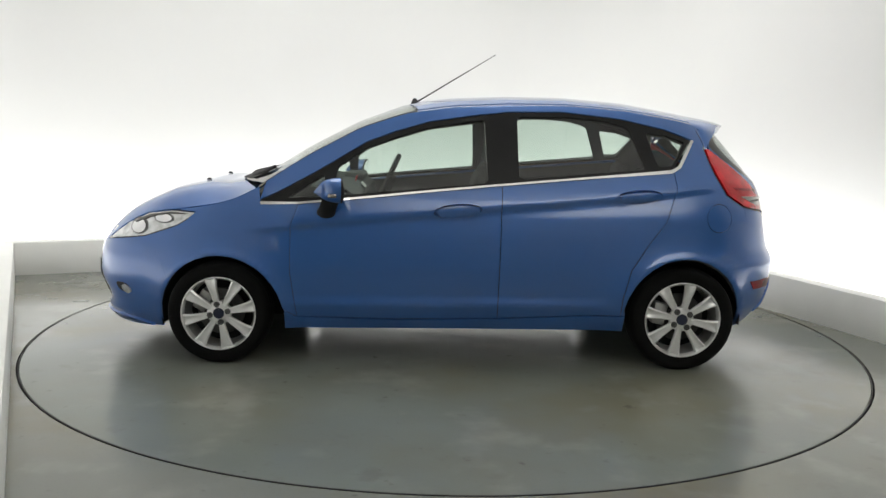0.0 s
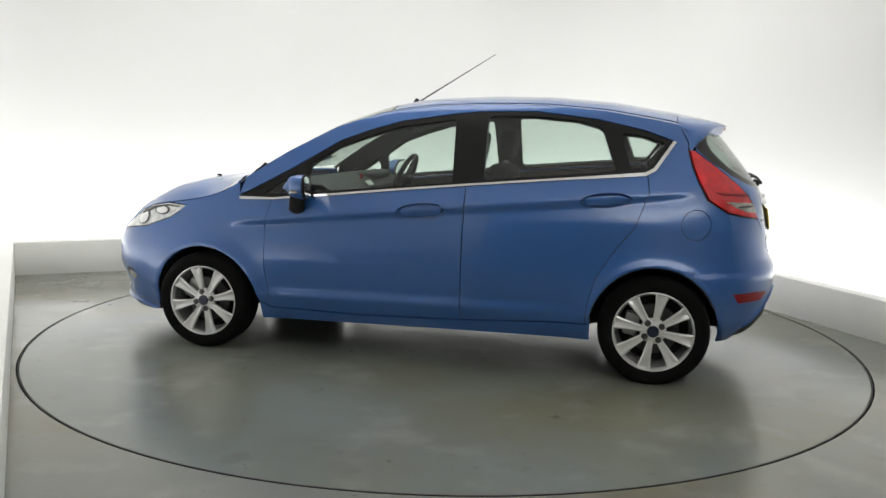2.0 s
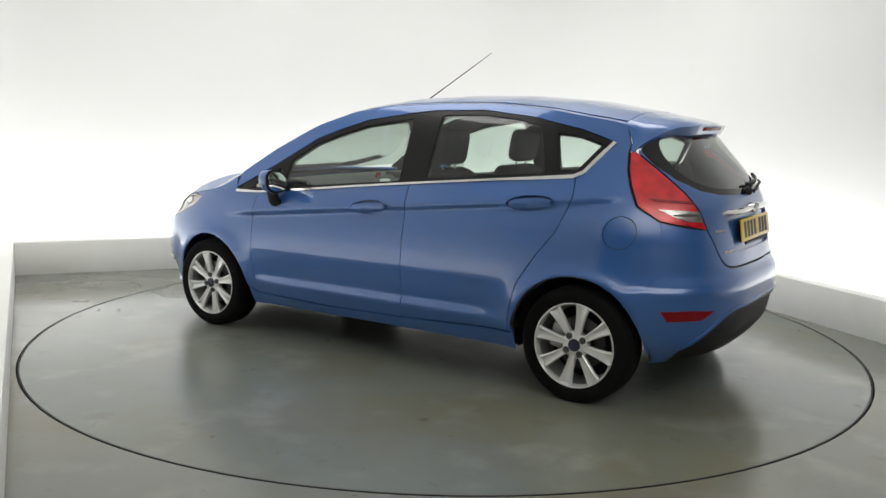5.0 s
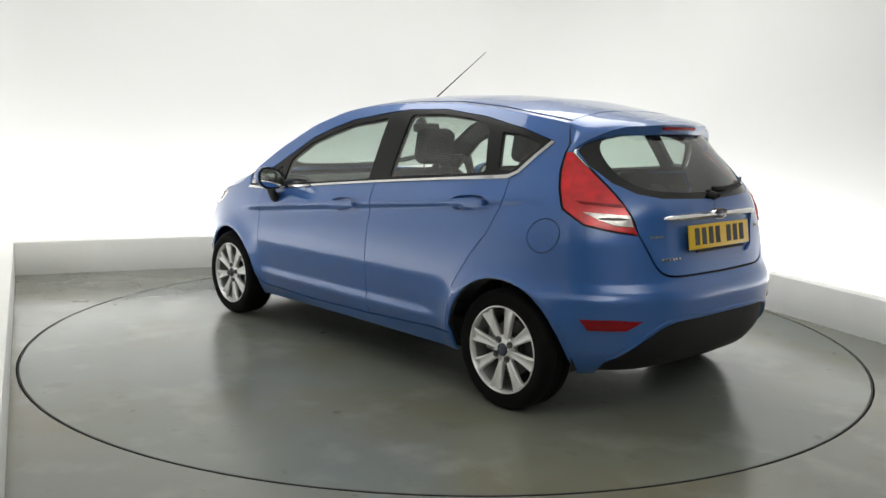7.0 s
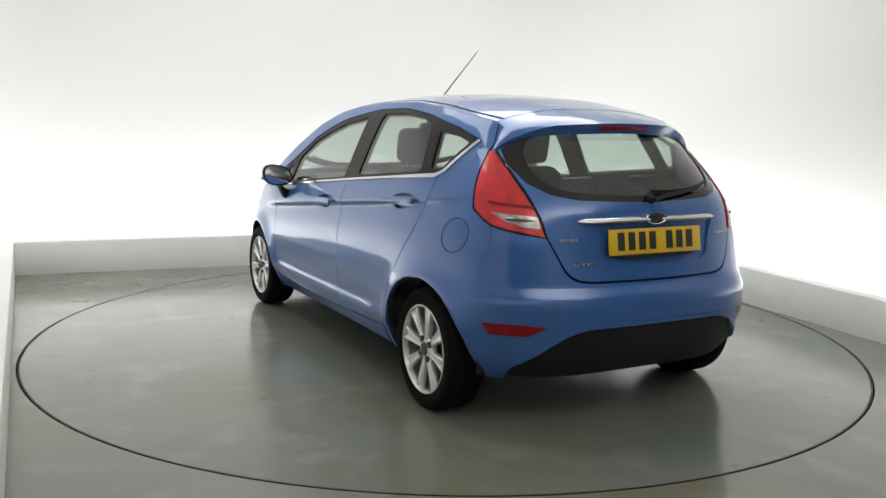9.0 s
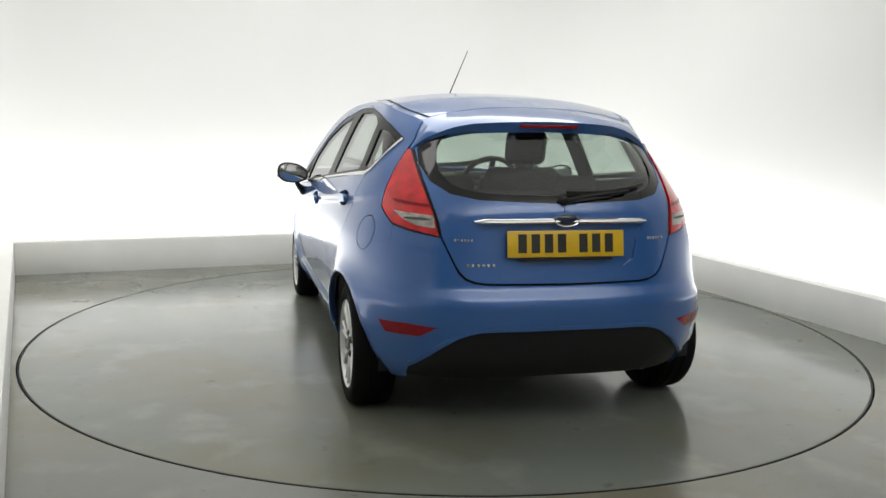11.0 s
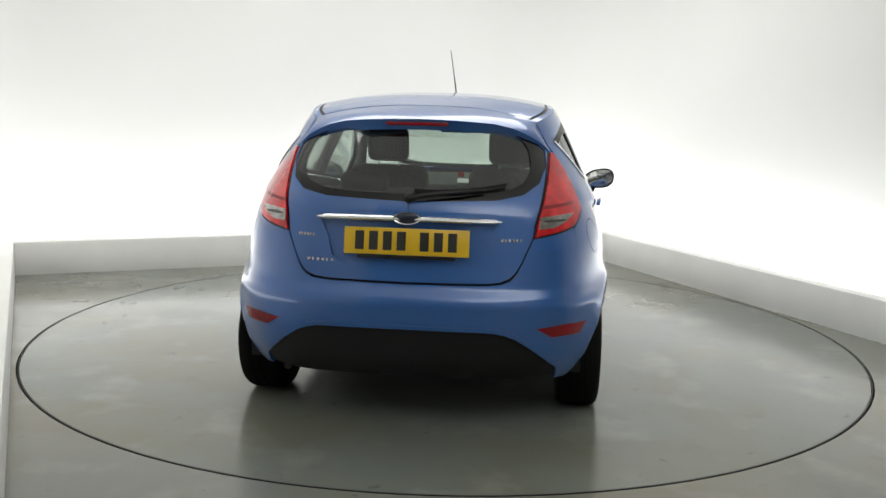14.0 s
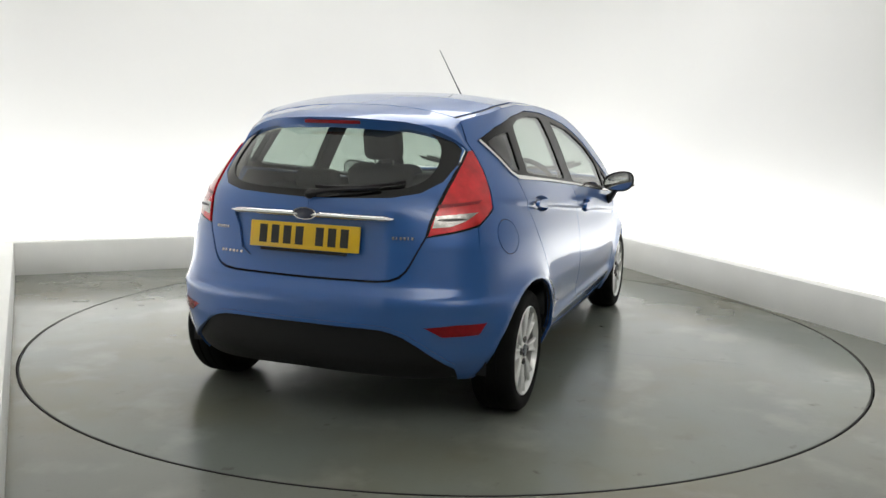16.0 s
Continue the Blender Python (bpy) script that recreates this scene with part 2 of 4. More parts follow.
    # the room behind the camera
    for nm, p, q in (("wall_south", (-3.5, 11), (BACK + 3.5, 11)), ("wall_east", (BACK + 3.5, 11), (BACK + 3.5, -1.6)),
                     ("wall_west", (-3.5, -1.6), (-3.5, 11)), ("wall_north", (BACK + 3.5, -1.6), (-3.5, -1.6))):
        bm = bmesh.new()
        quad(bm, room(*p, -0.05), room(*q, -0.05), room(*q, 3.6), room(*p, 3.6))
        ob = part(nm, bm, OUTER, None, smooth=False)
        mod = ob.modifiers.new("thickness", "SOLIDIFY")
        mod.thickness, mod.offset = 0.1, 1
        tagged(ob, "plain grey wall behind the booth", "wall", kind="structure")


build_booth()


def build_turntable():
    bm = bmesh.new()
    n, r = 128, 2.435
    prof = [(0.0, 0.0), (0.8, 0.0), (1.6, 0.0), (r - 0.006, 0.0), (r, -0.005), (r, -0.07)]
    rings = []
    cen = bm.verts.new((0, 0, 0))
    for rr, z in prof[1:]:
        rings.append([bm.verts.new((rr * math.cos(2 * math.pi * k / n), rr * math.sin(2 * math.pi * k / n), z)) for k in range(n)])
    for k in range(n):
        bm.faces.new((cen, rings[0][k], rings[0][(k + 1) % n]))
        for p, q in zip(rings, rings[1:]):
            bm.faces.new((p[k], q[k], q[(k + 1) % n], p[(k + 1) % n]))
    ob = part("turntable", bm, DECK, None, angle=30)
    ring = bmesh.new()
    prof = [(r - 0.0025, 0.0005), (r + 0.004, 0.0005), (r + 0.004, -0.06), (r - 0.0025, -0.06)]
    cols = [[ring.verts.new((rr * math.cos(2 * math.pi * k / n), rr * math.sin(2 * math.pi * k / n), z)) for rr, z in prof] for k in range(n)]
    for k in range(n):
        p, q = cols[k], cols[(k + 1) % n]
        for i in range(3):
            ring.faces.new((p[i], q[i], q[i + 1], p[i + 1]))
    part("edge_ring", ring, BLACK, ob, "dark rubber edge")
    # joint between two deck plates
    for y0, y1, x0, x1 in ((-0.86, -1.80, -0.095, -0.018),):
        bm = bmesh.new()
        rows, m = [], 14
        for k in range(m + 1):
            t = k / m
            w = 0.0016 + 0.0012 * math.sin(9 * t + 1) ** 2
            x, y = x0 + (x1 - x0) * t + 0.004 * math.sin(11 * t), y0 + (y1 - y0) * t
            rows.append([bm.verts.new((x - w, y, 0.0012)), bm.verts.new((x + w, y, 0.0012))])
        for p, q in zip(rows, rows[1:]):
            bm.faces.new((p[0], p[1], q[1], q[0]))
        part("deck_joint", bm, BLACK, ob, "thin dark joint in the deck", smooth=False)
    return tagged(ob, "round grey painted turntable set flush in the floor", "turntable")


turntable = build_turntable()

# ---------------------------------------------------------------- the car's form
# car space: x forwards from the rear axle, y to its left, z up; SHIFT sets it on the turntable's axis
SHIFT = Vector((-1.256, -0.0215, 0.0))
WB = 2.489

W_Z = [0.10, 0.17, 0.25, 0.33, 0.45, 0.54, 0.64, 0.73, 0.82, 0.90, 0.96, 1.02, 1.10, 1.20, 1.30, 1.38, 1.44]
W_Y = [0.69, 0.765, 0.815, 0.848, 0.863, 0.866, 0.862, 0.855, 0.844, 0.827, 0.806, 0.780, 0.745, 0.700, 0.650, 0.600, 0.540]
R_Z = [0.10, 0.17, 0.24, 0.32, 0.45, 0.565, 0.600, 0.64, 0.75, 0.88, 0.95, 1.00, 1.10, 1.20, 1.30, 1.44]
R_X = [-0.40, -0.46, -0.56, -0.615, -0.638, -0.648, -0.638, -0.610, -0.587, -0.565, -0.555, -0.535, -0.465, -0.385, -0.300, -0.18]
F_Z = [0.10, 0.16, 0.22, 0.25, 0.275, 0.42, 0.55, 0.63, 0.70, 0.78, 0.86, 1.00, 1.44]
F_X = [3.12, 3.22, 3.265, 3.262, 3.235, 3.295, 3.285, 3.25, 3.19, 3.08, 2.98, 2.90, 2.80]
P_Z, P_V = [0.1, 0.8, 1.0, 1.2, 1.44], [3.4, 3.4, 3.1, 2.7, 2.6]
X0R, X0F, PF = 0.5, 1.8, 3.4


def smooth_interp(z, zs, vs):
    """Interpolation with rounded knees."""
    z = np.asarray(z, float)
    d = 0.014
    return sum(np.interp(z + k * d, zs, vs) * w for k, w in ((-2, 0.1), (-1, 0.2), (0, 0.4), (1, 0.2), (2, 0.1)))


def crease_z(x):
    return 0.745 + (2.05 - x) * 0.1035


def detail(x, z):
    """Swage line, lower door ridge and wheel arch lips on the flanks."""
    q = z - crease_z(x)
    fade = np.clip((2.36 - x) / 0.25, 0, 1) * np.clip((x + 0.22) / 0.25, 0, 1)
    out = 0.0095 * np.tanh(q / 0.012) * np.exp(-(q / 0.09) ** 2) * fade
    mid = np.clip((2.14 - x) / 0.12, 0, 1) * np.clip((x - 0.36) / 0.20, 0, 1)
    zl = 0.335 + 0.02 * (2.1 - x) / 1.7
    hollow = sum(np.interp((z + k * 0.007 - zl) / 0.20, [-0.1, 0.0, 0.22, 1.0], [0.0, 0.0, 1.0, 0.0]) * w for k, w in ((-1, 0.25), (0, 0.5), (1, 0.25)))
    out = out + mid * (0.004 * np.exp(-((z - zl) / 0.03) ** 2) - 0.012 * hollow)
    led = np.clip((-0.16 - x) / 0.12, 0, 1)
    out = out + led * 0.012 * (0.5 - 0.5 * np.tanh((z - 0.578) / 0.010)) * np.clip((z - 0.3) / 0.15, 0, 1)
    for cx, cz, r in ((0.0, 0.275, 0.335), (WB, 0.262, 0.325)):
        d = np.hypot(x - cx, z - cz) - r
        out = out + (0.018 * np.exp(-(d / 0.07) ** 2) + 0.005 * np.exp(-((d - 0.014) / 0.016) ** 2)) * np.clip((0.80 - z) / 0.2, 0, 1)
    return out


def flank(x, z):
    """Half width at x, z."""
    x, z = np.asarray(x, float), np.asarray(z, float)
    w = smooth_interp(z, W_Z, W_Y)
    xr, xf, p = smooth_interp(z, R_Z, R_X), smooth_interp(z, F_Z, F_X), np.interp(z, P_Z, P_V)
    u = np.clip((X0R - x) / (X0R - xr), 0, 1)
    v = np.clip((x - X0F) / (xf - X0F), 0, 1)
    side = w * np.clip(1 - u ** p, 0, 1) ** (1 / p) * np.clip(1 - v ** PF, 0, 1) ** (1 / PF)
    return side + detail(x, z) * np.clip(side / w * 4 - 2.2, 0, 1)


def plan_table(z):
    """x, y and running length of the outline at height z, rear centre to front centre."""
    xr, xf = float(smooth_interp(z, R_Z, R_X)), float(smooth_interp(z, F_Z, F_X))
    t = np.linspace(0, 1, 90)
    xs = np.concatenate([xr + (0.3 - xr) * t ** 3, np.linspace(0.3, 2.2, 60)[1:], 2.2 + (xf - 2.2) * (1 - (1 - t[1:]) ** 3)])
    ys = flank(xs, np.full_like(xs, z))
    ys[0] = ys[-1] = 0
    s = np.concatenate([[0], np.cumsum(np.hypot(np.diff(xs), np.diff(ys)))])
    return xs, ys, s - np.interp(1.2, xs, s)


ZT = np.linspace(0.10, 1.46, 137)
TABLES = [plan_table(z) for z in ZT]


def table_at(z):
    f = np.clip((z - ZT[0]) / (ZT[1] - ZT[0]), 0, len(ZT) - 1.001)
    return int(f), f - int(f)


def s_of(kind, v, z):
    """Running length of the outline at height z where x = v (kind s), or where y = v at the tail (r) or the nose (f)."""
    i, f = table_at(z)
    out = []
    for k in (i, i + 1):
        xs, ys, s = TABLES[k]
        if kind == "s":
            out.append(np.interp(v, xs, s))
        elif kind == "r":
            n = int(np.argmax(xs > 0.5))
            a = abs(v)
            val = np.interp(a, np.maximum.accumulate(ys[:n]), s[:n])
            out.append(val if v >= 0 else 2 * s[0] - val)
        else:
            n = int(np.argmax(xs > 2.0))
            out.append(np.interp(-v, -np.minimum.accumulate(ys[n:]), s[n:]))
    return out[0] * (1 - f) + out[1] * f


def wrap(s, z, off=0.0):
    """The point of the wrap-round body surface at running length s (past the tail's centre it goes on to the other flank)."""
    i, f = table_at(z)
    pts = []
    for k in (i, i + 1):
        xs, ys, ss = TABLES[k]
        m = 1.0
        q = s
        if q < ss[0]:
            q, m = 2 * ss[0] - q, -1.0
        if q > ss[-1]:
            q, m = 2 * ss[-1] - q, -1.0
        pts.append((np.interp(q, ss, xs), m * np.interp(q, ss, ys)))
    x = pts[0][0] * (1 - f) + pts[1][0] * f
    y = pts[0][1] * (1 - f) + pts[1][1] * f
    return np.array((x, y, z))


RAIL_X = [-0.40, -0.30, -0.15, 0.0, 0.30, 0.60, 0.93, 1.25, 1.51, 1.75, 2.022, 2.20, 2.30, 2.40, 2.50, 2.66, 2.80, 2.933, 3.05, 3.12, 3.22]
RAIL_Z = [1.235, 1.265, 1.305, 1.338, 1.385, 1.407, 1.405, 1.388, 1.350, 1.268, 1.120, 1.005, 0.935, 0.885, 0.855, 0.826, 0.805, 0.775, 0.71, 0.655, 0.585]
CEN_X = [-0.40, -0.326, -0.058, 0.275, 0.604, 0.931, 1.257, 1.45, 1.55, 1.79, 2.08, 2.35, 2.52, 2.66, 2.83, 3.03, 3.16, 3.24, 3.28]
CEN_Z = [1.318, 1.338, 1.388, 1.440, 1.462, 1.462, 1.445, 1.418, 1.390, 1.300, 1.145, 0.975, 0.945, 0.942, 0.905, 0.815, 0.72, 0.64, 0.57]


def rail(x):
    z = smooth_interp(x, RAIL_X, RAIL_Z)
    return float(flank(x, z)), float(z)


def top(x, y):
    """Height of roof, screen and bonnet at x, y."""
    yr, zr = rail(x)
    zc = float(smooth_interp(x, CEN_X, CEN_Z))
    v = min(1.0, abs(y) / max(yr, 0.05))
    p = np.interp(x, [-0.3, 1.4, 2.2, 2.6], [2.6, 2.6, 2.8, 5.0])
    return zc - (zc - zr) * v ** p


# ---------------------------------------------------------------- panels cut from the form
def dense(poly, step):
    out = []
    for (a, b), (c, d) in zip(poly, poly[1:] + poly[:1]):
        n = max(1, int(math.hypot(c - a, d - b) / step + 0.5))
        out += [(a + (c - a) * k / n, b + (d - b) * k / n) for k in range(n)]
    return out


def area2(poly):
    return sum(a * d - c * b for (a, b), (c, d) in zip(poly, poly[1:] + poly[:1])) / 2


def rounded(poly, r, n=4):
    """Corners cut with arcs of about radius r."""
    out = []
    for i, p in enumerate(poly):
        a, b = Vector(poly[i - 1]), Vector(poly[(i + 1) % len(poly)])
        p = Vector(p)
        u, v = a - p, b - p
        d = min(r, u.length * 0.45, v.length * 0.45)
        if u.length < 1e-6 or v.length < 1e-6 or u.normalized().dot(v.normalized()) < -0.95:
            out.append(tuple(p))
            continue
        q0, q1 = p + u.normalized() * d, p + v.normalized() * d
        for k in range(n + 1):
            t = k / n
            out.append(tuple(q0 * (1 - t) ** 2 + p * 2 * t * (1 - t) + q1 * t * t))
    return out


def inset(poly, d):
    if not d:
        return poly
    s = 1 if area2(poly) > 0 else -1
    out = []
    for i, p in enumerate(poly):
        a, b = poly[i - 1], poly[(i + 1) % len(poly)]
        tx, ty = b[0] - a[0], b[1] - a[1]
        ln = math.hypot(tx, ty) or 1
        out.append((p[0] - s * ty / ln * d, p[1] + s * tx / ln * d))
    return out


def inside(poly, P):
    P = np.asarray(P)
    c = np.zeros(len(P), bool)
    n = len(poly)
    for i in range(n):
        (x0, y0), (x1, y1) = poly[i], poly[(i + 1) % n]
        if y0 == y1:
            continue
        hit = ((y0 > P[:, 1]) != (y1 > P[:, 1])) & (P[:, 0] < (x1 - x0) * (P[:, 1] - y0) / (y1 - y0) + x0)
        c ^= hit
    return c


def fill(loops, grid, step, tall=None):
    """Triangles over loops[0] less loops[1:], with inner points on a grid."""
    loops = [dense(p, step) for p in loops]
    pts, edges = [], []
    for lp in loops:
        n0 = len(pts)
        pts += lp
        edges += [(n0 + i, n0 + (i + 1) % len(lp)) for i in range(len(lp))]
    B = np.array(pts)
    lo, hi = B.min(0), B.max(0)
    gx, gy = np.meshgrid(np.arange(lo[0] + grid / 2, hi[0], grid), np.arange(lo[1] + (tall or grid) / 2, hi[1], tall or grid))
    G = np.stack([gx.ravel(), gy.ravel()], 1)
    keep = inside(loops[0], G)
    for lp in loops[1:]:
        keep &= ~inside(lp, G)
    G = G[keep]
    if len(G):
        d = np.min(np.hypot(G[:, None, 0] - B[None, :, 0], G[:, None, 1] - B[None, :, 1]), 1)
        G = G[d > min(grid, 2 * (tall or grid)) * 0.4]
    allp = [Vector(p) for p in pts] + [Vector(p) for p in G]
    V, Ed, F, ov, oe, of = delaunay_2d_cdt(allp, edges, [], 0, 1e-6)
    C = np.array([[sum(V[i][k] for i in f) / 3 for k in (0, 1)] for f in F])
    ok = inside(loops[0], C)
    for lp in loops[1:]:
        ok &= ~inside(lp, C)
    return [tuple(v) for v in V], [tuple(f) for f, k in zip(F, ok) if k]


def shell(name, loops, place, mat, parent, label="", grid=0.04, step=0.03, gap=0.0, lift=0.0, thick=0.012, mirror=False, angle=35, tall=None):
    """A panel of thickness thick: loops in the surface's own plane, place() maps them to space."""
    loops = [inset(dense(lp, step), gap if i == 0 else -gap) for i, lp in enumerate(loops)]
    uv, faces = fill(loops, grid, step, tall)
    e = 0.004
    V = []
    N = []
    for u, w in uv:
        p = place(u, w)
        n = np.cross(place(u + e, w) - place(u - e, w), place(u, w + e) - place(u, w - e))
        n = n / (np.linalg.norm(n) + 1e-12)
        V.append(p)
        N.append(n)
    V, N = np.array(V), np.array(N)
    # normals point away from the car's middle
    mid = np.array((1.25, 0, 0.75))
    sgn = 1 if np.sum(N * (V - mid)) > 0 else -1
    N *= sgn
    V = V + N * lift
    a, b, c = (V[[f[k] for f in faces]] for k in range(3))
    if np.sum(np.cross(b - a, c - a) * N[[f[0] for f in faces]]) < 0:
        faces = [f[::-1] for f in faces]
    n = len(V)
    tops = list(faces)
    if thick:
        count = {}
        for f in faces:
            for i in range(3):
                count[(f[i], f[(i + 1) % 3])] = 1
        rim = [k for k in count if (k[1], k[0]) not in count]
        V = np.concatenate([V, V - N * thick])
        faces = list(faces) + [(j, i, i + n, j + n) for i, j in rim] + [tuple(i + n for i in f[::-1]) for f in faces]
    V = V + np.array(SHIFT)
    NN = np.concatenate([N, -N]) if thick else N
    n_top = len(tops)

    def normals_for(V, faces, NN, flip):
        out = []
        for k, f in enumerate(faces):
            if len(f) == 4:
                a, b, c = V[f[0]], V[f[1]], V[f[2]]
                q = np.cross(b - a, c - b)
                q = q / (np.linalg.norm(q) + 1e-12)
                out += [tuple(q)] * 4
            else:
                out += [tuple(NN[i]) for i in f]
        return out

    obs = [from_lists(name, V, faces, mat, parent, label, angle=180)]
    obs[0].data.normals_split_custom_set(normals_for(V, faces, NN, False))
    if mirror:
        M = V.copy()
        M[:, 1] = 2 * SHIFT.y - M[:, 1]
        MN = NN * np.array((1, -1, 1))
        mf = [f[::-1] for f in faces]
        obs.append(from_lists(name, M, mf, mat, parent, label, angle=180))
        obs[1].data.normals_split_custom_set(normals_for(M, mf, MN, True))
    return obs


def wrapped(name, loops, mat, parent, label="", shear=0.0, **kw):
    """A panel on the flank or tail; points (x, z), or ('r', y, z) on the tail, ('f', y, z) on the nose."""
    conv = []
    for lp in loops:
        out = []
        for p in lp:
            k, v, z = p if len(p) == 3 else ("s", *p)
            out.append((k, v, z))
        # densify in their own measure, so that lines stay true
        pts = []
        for a, b in zip(out, out[1:] + out[:1]):
            if a[0] == b[0]:
                n = max(1, int(math.hypot(b[1] - a[1], b[2] - a[2]) / 0.03))
                pts += [(s_of(a[0], a[1] + (b[1] - a[1]) * k / n, a[2] + (b[2] - a[2]) * k / n), a[2] + (b[2] - a[2]) * k / n) for k in range(n)]
            else:
                pts.append((s_of(*a), a[2]))
        conv.append(pts)
    if shear:
        conv = [[(s, z + shear * s) for s, z in lp] for lp in conv]
        return shell(name, conv, lambda s, w: wrap(s, w - shear * s), mat, parent, label, **kw)
    return shell(name, conv, wrap, mat, parent, label, **kw)


def topped(name, loops, mat, parent, label="", **kw):
    return shell(name, loops, lambda x, y: np.array((x, y, top(x, y))), mat, parent, label, **kw)


# outlines of the flank, side on
BELT = [(2.262, 0.872), (2.066, 0.876), (1.708, 0.913), (1.349, 0.953), (0.990, 0.990), (0.511, 1.036), (0.075, 1.078)]
DLO_TOP = [(-0.052, 1.240), (0.10, 1.291), (0.35, 1.343), (0.66, 1.374), (0.96, 1.367), (1.113, 1.349), (1.386, 1.307), (1.566, 1.251), (1.718, 1.193), (1.87, 1.099), (1.99, 1.027), (2.172, 0.926)]


def arch(cx, cz, rx, rz, a0, a1, n=18):
    return [(cx + rx * math.cos(radians(a0 + (a1 - a0) * k / n)), cz + rz * math.sin(radians(a0 + (a1 - a0) * k / n))) for k in range(n + 1)]


F_ARCH = arch(WB - 0.012, 0.245, 0.336, 0.343, -12, 192)     # front to back
R_ARCH = arch(0.005, 0.265, 0.328, 0.350, -10, 190)


def rail_run(x0, x1, n=24, drop=0.0):
    return [(x0 + (x1 - x0) * k / n, rail(x0 + (x1 - x0) * k / n)[1] - drop) for k in range(n + 1)]


F_SEAM = [(2.068, 0.868), (2.107, 0.744), (2.108, 0.50), (2.075, 0.262)]
B_SEAM = [(0.994, 0.985), (0.997, 0.767), (1.003, 0.270)]
R_SEAM = [(0.067, 1.072), (0.057, 0.980), (0.117, 0.811), (0.210, 0.691), (0.300, 0.548), (0.338, 0.40), (0.345, 0.300)]
INNER_EDGE = [("r", 0.570, 1.190), ("r", 0.570, 1.14), ("r", 0.565, 1.08), ("r", 0.550, 0.985), ("r", 0.530, 0.90), ("r", 0.523, 0.845)]
OUTER_EDGE = [(-0.332, 0.886), (-0.236, 0.948), (-0.185, 1.04), (-0.155, 1.11), (-0.134, 1.19)]
LIGHT = [*INNER_EDGE, (-0.43, 0.862), *OUTER_EDGE]
CHROME_W = 0.011


def lower(pts, d):
    return [(x, z - d) for x, z in pts]


def ellipse(cx, cz, rx, rz, n=28, lean=0.0, power=2.0):
    out = []
    for k in range(n):
        a = 2 * math.pi * k / n
        c, s = math.cos(a), math.sin(a)
        u, v = rx * math.copysign(abs(c) ** (2 / power), c), rz * math.copysign(abs(s) ** (2 / power), s)
        out.append((cx + u, cz + v - lean * u))
    return out


